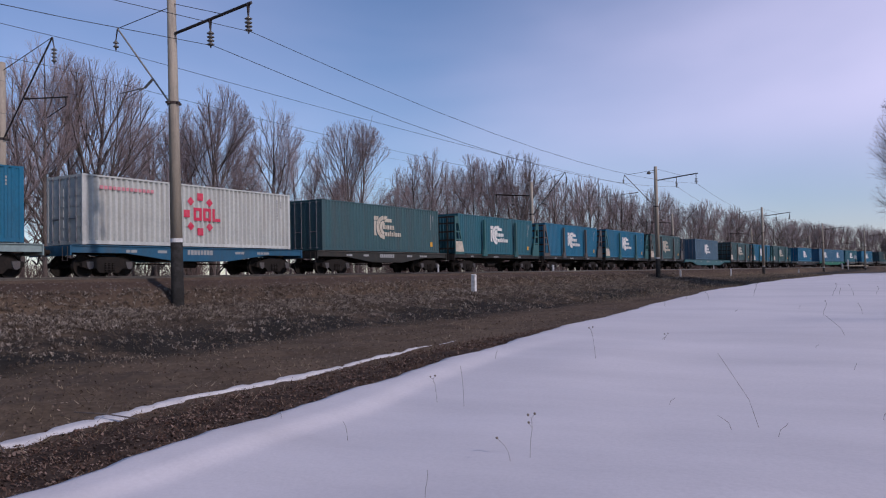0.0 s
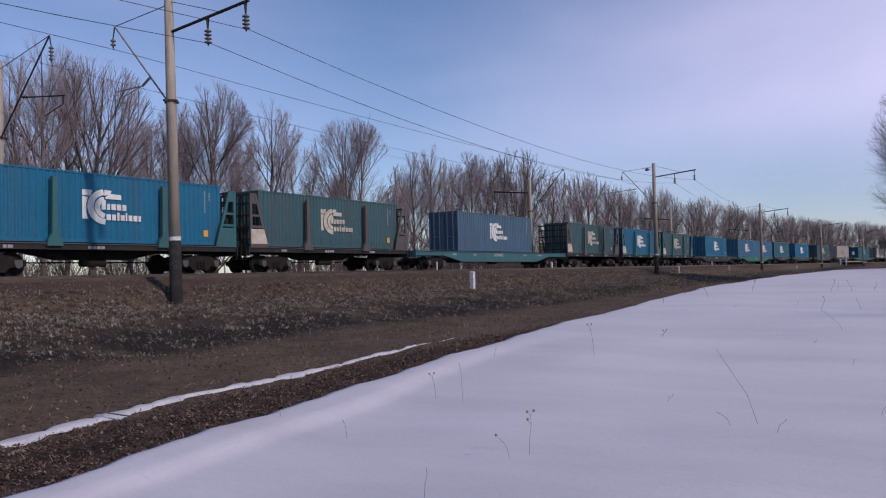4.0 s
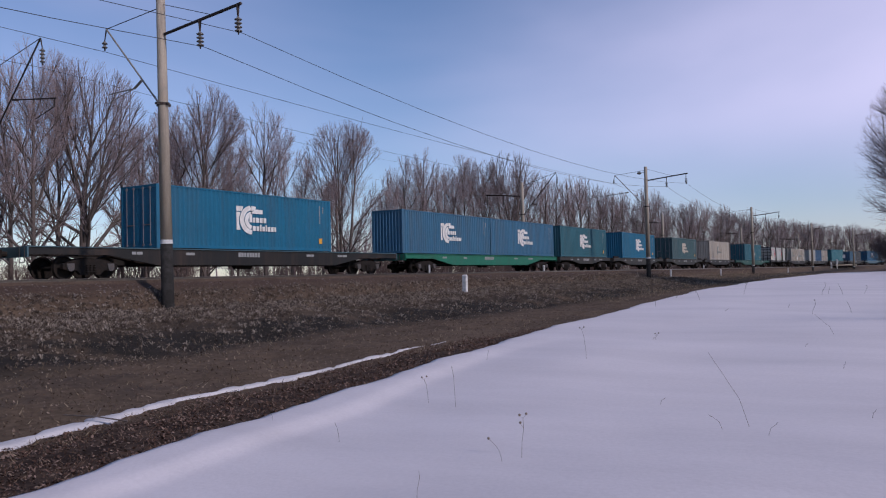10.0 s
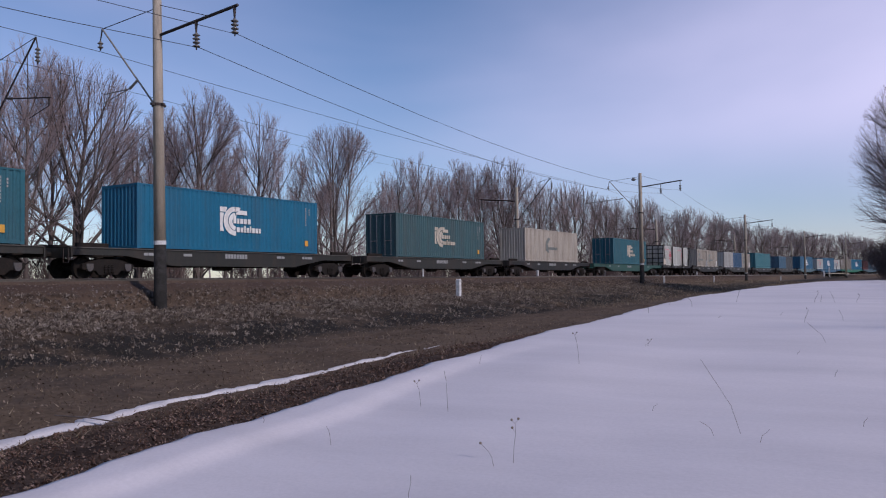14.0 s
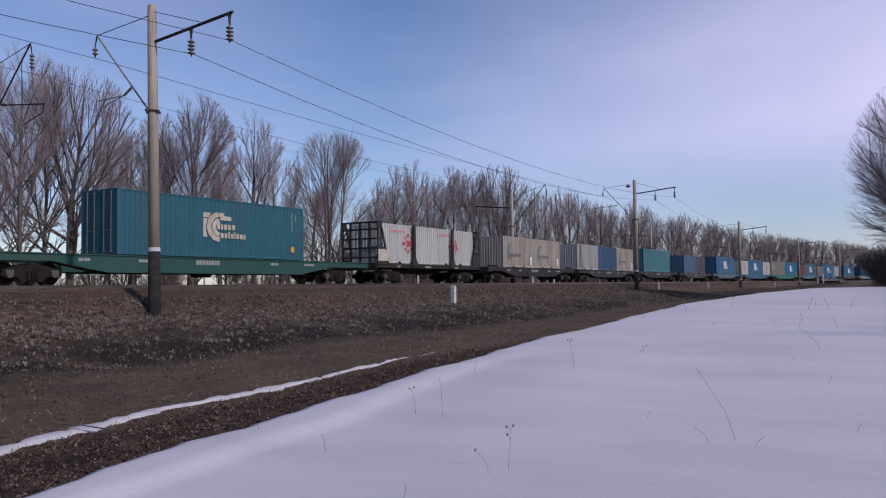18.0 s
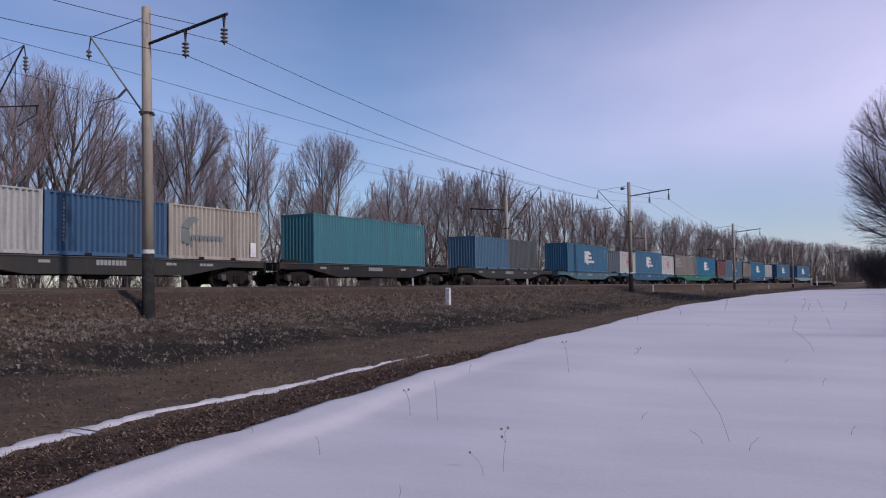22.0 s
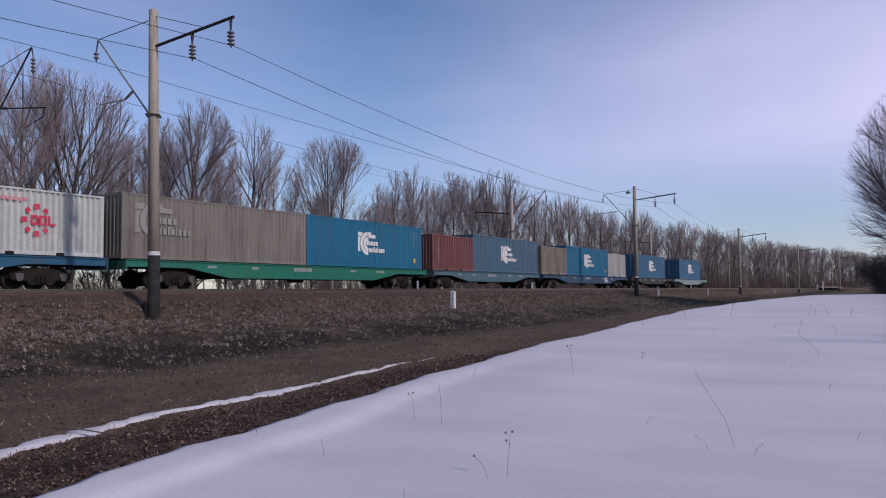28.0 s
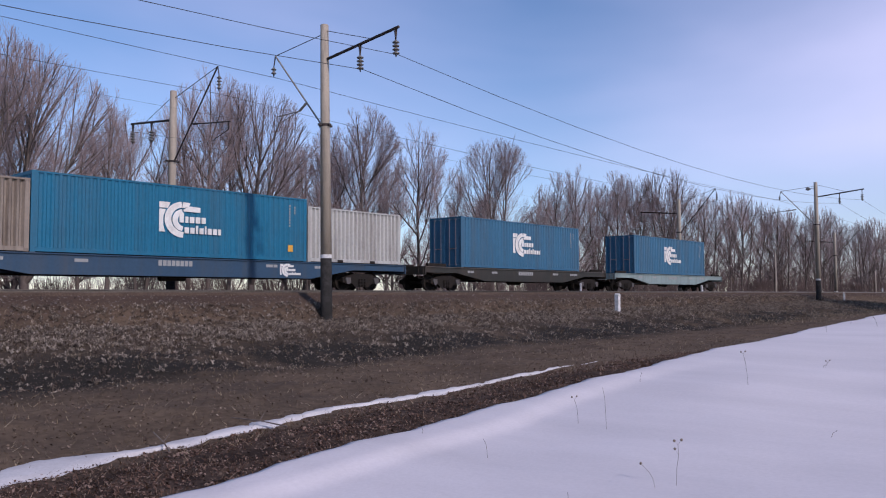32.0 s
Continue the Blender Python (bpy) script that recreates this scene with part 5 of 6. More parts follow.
# ---- trees ----
def branch(bm_list, p, d, length, r, depth, rng, kids, spread, up):
    """Grow one limb as a bent tapered tube into bm_list[depth]; twigs end in thin slivers."""
    segs = (6, 4, 3, 2, 1)[min(depth, 4)]
    r = max(r, (0.05, 0.03, 0.016, 0.009, 0.006)[min(depth, 4)])
    sides = (7, 5, 4, 3)[min(depth, 3)]
    pts, dirs = [Vector(p)], [Vector(d).normalized()]
    for k in range(segs):
        dd = dirs[-1] + Vector((rng.gauss(0, 0.07), rng.gauss(0, 0.07), up * (1.0 if depth < 3 else 0.5)))
        dd.normalize()
        pts.append(pts[-1] + dd * (length / segs))
        dirs.append(dd)
    verts, faces = bm_list[min(depth, 1)]
    base = len(verts)
    for k, (q, dd) in enumerate(zip(pts, dirs)):
        rad = r * (1 - (0.72 if depth < 3 else 0.5) * k / segs)
        a = dd.orthogonal().normalized()
        b = dd.cross(a)
        for j in range(sides):
            t = 2 * math.pi * j / sides
            verts.append(tuple(q + (a * math.cos(t) + b * math.sin(t)) * rad))
    for k in range(segs):
        for j in range(sides):
            j2 = (j + 1) % sides
            faces.append((base + k * sides + j, base + k * sides + j2, base + (k + 1) * sides + j2, base + (k + 1) * sides + j))
    if depth >= len(kids):
        return
    n = kids[depth]
    for i in range(n):
        u = min((0.30 if depth == 0 else 0.26) + (0.72 if depth == 0 else 0.74) * (i + rng.random() * 0.8) / n, 0.99)
        k = min(int(u * segs), segs - 1)
        f = u * segs - k
        q = pts[k].lerp(pts[k + 1], f)
        dd = dirs[k]
        a = dd.orthogonal().normalized()
        b = dd.cross(a)
        t = i * 2.4 + rng.random() * 1.2
        if depth == 0:
            s = spread * (1.25 - 0.75 * u) * (0.85 + 0.3 * rng.random())
            nl = length * (1.02 - 0.62 * u) * (0.88 + 0.24 * rng.random())
        else:
            s = spread * (0.70 + 0.5 * rng.random()) * (1.0 if depth == 1 else 1.15)
            nl = length * (0.42 if depth == 1 else 0.50) * (1.15 - 0.55 * u) * (0.8 + 0.4 * rng.random())
        nd = dd * math.cos(s) + (a * math.cos(t) + b * math.sin(t)) * math.sin(s)
        branch(bm_list, q, nd, nl, r * (1 - 0.72 * u) * (0.64 if depth else 0.66), depth + 1, rng, kids, spread, up)


def limb(lists, depth, p, d, length, r0, r1, segs, sides, rng, up, wob):
    """One bent tapered limb; returns its points and directions."""
    pts, dirs = [Vector(p)], [Vector(d).normalized()]
    for k in range(segs):
        dd = dirs[-1] + Vector((rng.gauss(0, wob), rng.gauss(0, wob), up))
        dd.normalize()
        pts.append(pts[-1] + dd * (length / segs))
        dirs.append(dd)
    verts, faces = lists[0 if depth < 3 else 1]
    base = len(verts)
    for k, (q, dd) in enumerate(zip(pts, dirs)):
        rad = r0 + (r1 - r0) * k / segs
        a = dd.orthogonal().normalized()
        b = dd.cross(a)
        for j in range(sides):
            t = 2 * math.pi * j / sides
            verts.append(tuple(q + (a * math.cos(t) + b * math.sin(t)) * rad))
    for k in range(segs):
        for j in range(sides):
            j2 = (j + 1) % sides
            faces.append((base + k * sides + j, base + k * sides + j2, base + (k + 1) * sides + j2, base + (k + 1) * sides + j))
    return pts, dirs


def crown_tree(seed, tall, wide, limbs, stems=1, fork=0.16, trunk_r=0.19, density=1.0, fine=True, mid=0.585, straight=0.30):
    """A leafless tree whose limbs fan out and rise from a low fork to a rounded crown. Returns trunk and crown meshes."""
    rng = random.Random(seed)
    lists = [([], []), ([], [])]
    cz, hz = tall * mid, tall * (1.01 - mid)
    heart = Vector((0, 0, tall * 0.30))

    def room(p, d):
        """How far from p along d the crown's outline lies."""
        h = hz if p.z + d.z > cz else cz * 0.9
        px, py, pz = p.x / wide, p.y / wide, (p.z - cz) / h
        dx, dy, dz = d.x / wide, d.y / wide, d.z / h
        qa, qb, qc = dx * dx + dy * dy + dz * dz, px * dx + py * dy + pz * dz, px * px + py * py + pz * pz - 1
        disc = qb * qb - qa * qc
        return 0.0 if disc <= 0 else (-qb + math.sqrt(disc)) / qa

    def fill(pts, dirs, depth, r, count, length):
        n = len(pts) - 1
        for i in range(count):
            u = (0.16 if depth < 3 else 0.08) + (0.84 if depth < 3 else 0.90) * (i + rng.random()) / count
            k = min(int(u * n), n - 1)
            q = pts[k].lerp(pts[k + 1], u * n - k)
            dd = dirs[k]
            a = dd.orthogonal().normalized()
            b = dd.cross(a)
            t = i * 2.4 + rng.random() * 1.5
            sp = rng.uniform(0.34, 0.66) if depth < 3 else rng.uniform(0.35, 0.8)
            nd = dd * math.cos(sp) + (a * math.cos(t) + b * math.sin(t)) * math.sin(sp)
            nd = nd + (q - heart).normalized() * straight + Vector((0, 0, 0.05))
            nd.normalize()
            free = room(q, nd) * rng.uniform(0.86, 1.06)
            if free < 0.12:
                continue
            if depth == 1:
                nl = min(free, length * rng.uniform(0.34, 0.60) * (1.25 - 0.45 * u))
            elif depth == 2:
                nl = min(free, length * rng.uniform(0.30, 0.55) * (1.2 - 0.4 * u))
            else:
                nl = min(free + 0.10, length * rng.uniform(0.35, 0.7))
            rr = max(r * (1 - 0.6 * u) * 0.55, (0.03, 0.019, 0.0115, 0.0068)[depth])
            p2, d2 = limb(lists, depth + 1, q, nd, nl, rr, max(rr * 0.4, 0.005), (4, 4, 2, 1)[depth], (5, 4, 3, 3)[depth], rng, 0.05, 0.05)
            if depth < (3 if fine else 2) and nl > 0.25:
                fill(p2, d2, depth + 1, rr, max(2, int(density * (nl * (2.7 if depth == 1 else 5.0) + 1.6))), nl)

    for st in range(stems):
        t0 = st * 6.283 / stems + rng.random()
        tilt = 0.0 if stems == 1 else rng.uniform(0.03, 0.11)
        p0 = Vector((math.cos(t0), math.sin(t0), 0)) * (0.28 if stems > 1 else 0) + Vector((0, 0, -0.3))
        d0 = Vector((math.cos(t0) * tilt + rng.gauss(0, 0.02), math.sin(t0) * tilt + rng.gauss(0, 0.02), 1))
        r = trunk_r * (1 if stems == 1 else 0.74)
        pts, dirs = limb(lists, 0, p0, d0, tall * 0.95, r, 0.022, 10, 8, rng, 0.02, 0.04)
        n = len(pts) - 1
        each = max(3, limbs // stems)
        for i in range(each):
            u = fork + (0.80 - fork) * ((i + rng.random() * 0.8) / each) ** 1.35
            k = min(int(u * n), n - 1)
            q = pts[k].lerp(pts[k + 1], u * n - k)
            t = i * 2.4 + rng.random() * 1.0 + st
            sp = (1.12 - 0.80 * u) * rng.uniform(0.55, 1.10)
            nd = Vector((math.cos(t) * math.sin(sp), math.sin(t) * math.sin(sp), math.cos(sp)))
            nl = room(q, nd) * rng.uniform(0.84, 1.05)
            rr = max(r * (1 - 0.8 * u) * rng.uniform(0.50, 0.72), 0.042)
            p2, d2 = limb(lists, 1, q, nd, nl, rr, 0.012, 7, 6, rng, 0.030, 0.065)
            fill(p2, d2, 1, rr, int(density * (nl * 1.35 + 1.5)), nl)
        fill(pts[n // 2:], dirs[n // 2:], 1, r * 0.4, int(6 * density), tall * 0.26)
    out = []
    for (verts, faces), key in zip(lists, ("bark", "twig")):
        me = bpy.data.meshes.new("trunk" if key == "bark" else "crown")
        me.from_pydata(verts, [], faces)
        me.polygons.foreach_set("use_smooth", [True] * len(me.polygons))
        me.materials.append(M[key])
        out.append(me)
    return out


def bare_tree(seed, tall, stems, kids, spread=0.55, up=0.10, trunk_r=0.17, lean=0.12):
    """A leafless tree: trunk(s), and a crown of limbs and twigs. Returns the two meshes."""
    rng = random.Random(seed)
    lists = [([], []), ([], [])]
    for s in range(stems):
        t = rng.random() * 6.28
        tilt = lean * (0.4 + rng.random()) * (1.6 if stems > 1 else 0.6)
        d = Vector((math.cos(t) * tilt, math.sin(t) * tilt, 1))
        p = Vector((math.cos(t) * 0.2 * (stems > 1), math.sin(t) * 0.2 * (stems > 1), -0.25))
        branch(lists, p, d, tall * (0.86 + 0.12 * rng.random()), trunk_r * (0.75 + 0.4 * rng.random()), 0, rng, kids, spread, up)
    out = []
    for (verts, faces), key in zip(lists, ("bark", "twig")):
        me = bpy.data.meshes.new("trunk" if key == "bark" else "crown")
        me.from_pydata(verts, [], faces)
        me.polygons.foreach_set("use_smooth", [True] * len(me.polygons))
        me.materials.append(M[key])
        out.append(me)
    return out


def tree_thing(name, meshes, m, label, group):
    if len(meshes) == 1:
        ob = new(name, meshes[0])
        ob.matrix_basis = m
        return tagged(ob, label, "bush", group, "stuff")
    root = new(name)
    root.matrix_basis = m
    for me in meshes:
        o = new(me.name.split(".")[0], me)
        o.parent = root
    return tagged(root, label, "tree", group)


WOOD = [crown_tree(11, 15.2, 3.7, 21, 3, 0.10, 0.21, 1.12),
        crown_tree(12, 14.8, 3.6, 14, 2, 0.14, 0.19, 1.0),
        crown_tree(13, 14.6, 3.0, 14, 1, 0.15, 0.16, 1.05),
        crown_tree(14, 15.4, 3.0, 15, 1, 0.15, 0.17, 1.1),
        crown_tree(15, 14.4, 3.6, 16, 3, 0.14, 0.19, 0.95),
        crown_tree(16, 14.8, 4.9, 19, 1, 0.12, 0.27, 0.74),
        crown_tree(17, 14.8, 4.5, 21, 3, 0.10, 0.22, 0.90)]
SLIM = [crown_tree(41, 14.6, 3.1, 12, 1, 0.18, 0.16, 1.3, False),
        crown_tree(42, 14.8, 3.6, 13, 2, 0.18, 0.18, 1.3, False),
        crown_tree(43, 14.2, 2.9, 12, 1, 0.20, 0.15, 1.3, False),
        crown_tree(44, 14.6, 3.8, 14, 3, 0.16, 0.18, 1.3, False)]
THICKET = [bare_tree(21, 5.2, 8, (7, 5, 2), 0.42, 0.04, 0.05, 0.35),
           bare_tree(22, 4.4, 10, (6, 5, 2), 0.48, 0.03, 0.05, 0.45),
           bare_tree(23, 6.0, 14, (7, 5, 3), 0.55, 0.02, 0.05, 0.45)]
for pair in THICKET:          # one tangle each
    t0, c0 = pair
    vs = [tuple(v.co) for v in t0.vertices] + [tuple(v.co) for v in c0.vertices]
    n0 = len(t0.vertices)
    fs = [tuple(p.vertices) for p in t0.polygons] + [tuple(i + n0 for i in p.vertices) for p in c0.polygons]
    me = bpy.data.meshes.new("thicket")
    me.from_pydata(vs, [], fs)
    me.materials.append(M["brush"])
    pair[:] = [me]
rng = random.Random(5)


def put_tree(s, side, meshes, scale, label, name="bare_tree", group="trees of the shelter belt"):
    x, y, th = on_line(s, side)
    m = Matrix.Translation((x, y, float(ground_h(x, y)))) @ Matrix.Rotation(rng.random() * 6.28, 4, "Z") @ Matrix.Scale(scale, 4)
    return tree_thing(name, meshes, m, label, group)


LABEL_T = ("tall leafless tree with a fine domed crown", "leafless two-stemmed tree behind the railway", "slender leafless tree behind the railway",
           "slender leafless tree with rising limbs", "leafless clump of thin grey stems", "spreading leafless tree with a thick trunk", "leafless many-stemmed tree fanning out from its foot")
# front row of single crowns: bearing from the viewer, side distance, kind, scale
FRONT = [(76, 45, 3, 0.95), (71.8, 44, 0, 0.97), (69.4, 46, 5, 0.98), (66.4, 50, 2, 0.80), (64.6, 47, 3, 0.86), (62.6, 48, 1, 0.88), (59.6, 46, 2, 0.97), (58.2, 45, 3, 1.0), (56.9, 47, 2, 0.99),
         (55.4, 45, 5, 0.99), (51.6, 49, 4, 0.86), (49.0, 50, 1, 0.92), (46.0, 51, 3, 0.84), (49.9, 47, 2, 0.93), (47.8, 45, 0, 0.99), (43.7, 45, 3, 0.97), (41.4, 55, 2, 0.70), (38.4, 45, 6, 1.0), (35.4, 52, 2, 0.72),
         (33.9, 46, 2, 0.90), (32.6, 45, 3, 0.92), (31.2, 47, 4, 0.92), (29.9, 45, 2, 0.98), (28.7, 46, 0, 0.98)]
for deg, side, k, sc in FRONT:
    put_tree(side / math.tan(radians(deg)), side, WOOD[k], sc, LABEL_T[k])
LABEL_S = (LABEL_T[0], LABEL_T[1], LABEL_T[3], LABEL_T[4])
s = 86.0
while s < 360:
    k = rng.randrange(4)
    put_tree(s + rng.uniform(-0.8, 0.8), 44 + rng.uniform(-1.5, 2.5), SLIM[k], rng.uniform(0.97, 1.08), LABEL_S[k])
    s += rng.uniform(2.8, 4.0)
s = 78.0
while s < 300:
    k = rng.randrange(4)
    put_tree(s, 52 + rng.uniform(-2.0, 3.0), SLIM[k], rng.uniform(0.92, 1.04), LABEL_S[k])
    s += rng.uniform(5.0, 7.5)
s = 8.0
while s < 84:
    k = rng.randrange(5)
    put_tree(s, 54 + rng.uniform(-3, 4), WOOD[k], rng.uniform(0.76, 0.92), LABEL_T[k])
    s += rng.uniform(4.6, 6.4)


def far_wood():
    """The woods beyond: many thin leafless stems with forked tops."""
    r = random.Random(9)
    lists = [([], []), ([], [])]
    for _ in range(420):
        s, side = r.uniform(95, 430), r.uniform(60, 130)
        x, y, th = on_line(s, side)
        z = float(ground_h(x, y))
        branch(lists, (x, y, z - 0.3), (r.gauss(0, 0.06), r.gauss(0, 0.06), 1), r.uniform(6.5, 8.8), r.uniform(0.09, 0.17), 0, r, (8, 5), 0.5, 0.07)
    verts = lists[0][0] + lists[1][0]
    n = len(lists[0][0])
    faces = lists[0][1] + [tuple(i + n for i in f) for f in lists[1][1]]
    ob = sheet("far_wood", verts, faces, M["twig"], True)
    return tagged(ob, "leafless woodland far beyond the bend of the line", "woods", kind="stuff")


far_wood()


def undergrowth(name, label, n, s0, s1, d0, d1, h0, h1, seed, gap=None):
    """A belt of thin bare shoots and saplings."""
    r = random.Random(seed)
    lists = [([], []), ([], [])]
    for _ in range(n):
        s, side = r.uniform(s0, s1), r.uniform(d0, d1)
        if gap and gap(s, side):
            continue
        x, y, th = on_line(s, side)
        branch(lists, (x, y, float(ground_h(x, y)) - 0.2), (r.gauss(0, 0.12), r.gauss(0, 0.12), 1), r.uniform(h0, h1), r.uniform(0.02, 0.05), 1, r, (0, 5, 2), 0.5, 0.06)
    verts = lists[0][0] + lists[1][0]
    n0 = len(lists[0][0])
    ob = sheet(name, verts, lists[0][1] + [tuple(i + n0 for i in f) for f in lists[1][1]], M["brush"], True)
    return tagged(ob, label, "undergrowth", kind="stuff")


def clearing(s, side):
    a = math.degrees(math.atan2(side, s))
    return 44.6 < a < 48.6


undergrowth("undergrowth", "brown leafless saplings under the trees", 1800, -25, 110, 48, 90, 1.3, 3.4, 61, clearing)
undergrowth("undergrowth", "dense brown saplings along the wood's edge", 2700, 80, 380, 42, 62, 2.8, 5.2, 62)

# undergrowth along the wood's edge, thicker beyond the second pole
s = 2.0
while s < 330:
    put_tree(s, 41.5 + rng.uniform(-1.5, 4), THICKET[rng.randrange(2)], rng.uniform(0.36, 0.62), "brown leafless thicket at the wood's edge", "thicket", "thickets")
    s += rng.uniform(9.0, 14.0) if s < 60 else rng.uniform(2.4, 4.4)

s = -4.0
while s < 100:
    put_tree(s, 57 + rng.uniform(-3, 6), THICKET[rng.randrange(2)], rng.uniform(0.40, 0.75), "brown leafless thicket between the trees", "thicket", "thickets")
    s += rng.uniform(3.0, 5.0)

# the tree and bushes at the end of the snow field
BIG = crown_tree(33, 18.0, 7.6, 30, 1, 0.08, 0.32, 0.80, True, 0.44, 0.15)


def place_tree(x, y, meshes, scale, label, name="bare_tree", group="trees beside the snow field"):
    m = Matrix.Translation((x, y, float(ground_h(x, y)))) @ Matrix.Rotation(rng.random() * 6.28, 4, "Z") @ Matrix.Scale(scale, 4)
    return tree_thing(name, meshes, m, label, group)


place_tree(74, -2.2, BIG, 1.0, "wide leafless tree at the end of the snow field")
place_tree(77, -6.0, BIG, 0.95, "wide leafless tree at the end of the snow field")
place_tree(84, -11.5, BIG, 1.0, "wide leafless tree at the end of the snow field")
BESIDE = [crown_tree(51, 14.6, 3.4, 9, 1, 0.25, 0.17, 0.85, False), crown_tree(52, 15.0, 3.8, 10, 2, 0.25, 0.18, 0.85, False), crown_tree(53, 14.2, 3.0, 9, 1, 0.28, 0.16, 0.85, False)]
# the row goes on beside the field and throws its shade over the snow
for x, y, k, sc in ((4, -22, 0, 1.0), (17, -19, 2, 1.1), (29, -21, 1, 1.0), (41, -19, 2, 1.1), (52, -21, 0, 1.1), (63, -19, 2, 1.1)):
    place_tree(x, y, BESIDE[k], sc, "leafless tree in the row beside the snow field")
for k in range(60):
    place_tree(70 + rng.uniform(0, 14), 2.7 - (k % 20) * 0.85 + rng.uniform(-0.4, 0.4), THICKET[2], rng.uniform(0.38, 0.60), "dense brown bush at the end of the snow field", "bush", "bushes beside the snow field")


# ---- loose stuff: grass, litter, stones ----
def scatter(name, label, category, material, n, xr, yr, shape, size, seed, keep=None, bias=1.6):
    """Small slivers or flakes strewn on the ground, denser near the eye."""
    g = np.random.default_rng(seed)
    x = xr[0] + (xr[1] - xr[0]) * g.random(n) ** bias
    y = yr[0] + (yr[1] - yr[0]) * g.random(n)
    if keep is not None:
        k = keep(x, y, g.random(n))
        x, y = x[k], y[k]
    n = len(x)
    off = np.where(x > BEND_X, y - 0, y)
    z = ground_h(x, y)
    h = size[0] + (size[1] - size[0]) * g.random(n) ** 2
    a = g.random(n) * 6.283
    if shape == "blade":
        w = 0.005 + 0.008 * g.random(n)
        lx, ly = g.normal(0, 1.0, n) * h, g.normal(0, 1.0, n) * h
        p = np.stack([np.stack([x - np.cos(a) * w, y - np.sin(a) * w, z - 0.02], -1), np.stack([x + np.cos(a) * w, y + np.sin(a) * w, z - 0.02], -1),
                      np.stack([x + lx, y + ly, z + h], -1)], 1).reshape(-1, 3)
        faces = np.arange(3 * n).reshape(-1, 3)
    elif shape == "flake":
        t1, t2 = g.normal(0, 0.35, n) * h, g.normal(0, 0.35, n) * h
        ca, sa = np.cos(a) * h, np.sin(a) * h
        zz = z + 0.015 + np.abs(t1) * 0.7
        p = np.stack([np.stack([x - ca, y - sa, zz - t1], -1), np.stack([x + sa * 0.6, y - ca * 0.6, zz - t2], -1),
                      np.stack([x + ca, y + sa, zz + t1], -1), np.stack([x - sa * 0.6, y + ca * 0.6, zz + t2], -1)], 1).reshape(-1, 3)
        faces = np.arange(4 * n).reshape(-1, 4)
    else:
        ca, sa = np.cos(a) * h, np.sin(a) * h
        b = [np.stack([x + ca, y + sa, z], -1), np.stack([x - sa, y + ca, z], -1), np.stack([x - ca, y - sa, z], -1), np.stack([x + sa, y - ca, z], -1),
             np.stack([x + 0.2 * ca, y + 0.2 * sa, z + h * (0.5 + 0.6 * g.random(n))], -1)]
        p = np.stack(b, 1).reshape(-1, 3)
        q = np.arange(n)[:, None, None] * 5
        faces = (q + np.array([[0, 1, 4], [1, 2, 4], [2, 3, 4], [3, 0, 4]])[None]).reshape(-1, 3)
    me = bpy.data.meshes.new(name)
    me.from_pydata(p.tolist(), [], faces.tolist())
    me.materials.append(material)
    return tagged(new(name, me), label, category, kind="stuff")


def patchy(lo, hi, s=0.5, seed=1.0):
    def keep(x, y, r):
        v = lumps(x, y, s, seed) * 0.5 + 0.5 + 0.25 * lumps(x, y, s * 3, seed + 2)
        return r < np.clip((v - lo) / (hi - lo), 0.06, 1)
    return keep


def unburnt(other):
    """Leaves the scorched foot of the bank nearly bare."""
    def keep(x, y, r):
        top = 20.1 + 0.8 * lumps(x, x * 0, 0.35, 2.0) + 0.5 * lumps(x, y, 0.9, 4.0)
        return other(x, y, r) & (r < np.where(lateral(x, y) < top, 0.12, 1.0))
    return keep


scatter("dry_grass", "dry trampled grass on the embankment slope", "grass", M["drygrass"], 80000, (3, 75), (17.0, 24.6), "blade", (0.03, 0.11), 3, unburnt(patchy(0.2, 0.7, 0.55, 5.1)), 1.3)
scatter("dry_grass_far", "dry grass on the far part of the embankment", "grass", M["drygrass"], 22000, (40, 130), (14, 24.8), "blade", (0.12, 0.40), 4, patchy(0.1, 0.7, 0.4, 1.1), 1.0)
scatter("leaf_litter", "dead leaves and straw strewn over the ditch", "litter", M["litter"], 70000, (2, 45), (7.0, 25.4), "flake", (0.008, 0.030), 6, None, 1.4)
scatter("ditch_litter", "dense dead leaves on the ditch's near bank", "litter", M["mould"], 75000, (1, 26), (6.9, 10.8), "flake", (0.006, 0.030), 7, patchy(0.15, 0.75, 1.6, 3.3), 1.3)
scatter("bank_grass", "matted brown grass on the ditch's near bank", "grass", M["bankgrass"], 26000, (1, 34), (7.1, 10.9), "blade", (0.015, 0.07), 18, patchy(0.1, 0.6, 1.2, 6.3), 1.3)
scatter("ditch_straw", "matted straw along the ditch", "litter", M["drygrass"], 5000, (1, 30), (9.9, 17.0), "blade", (0.03, 0.12), 17, None, 1.3)


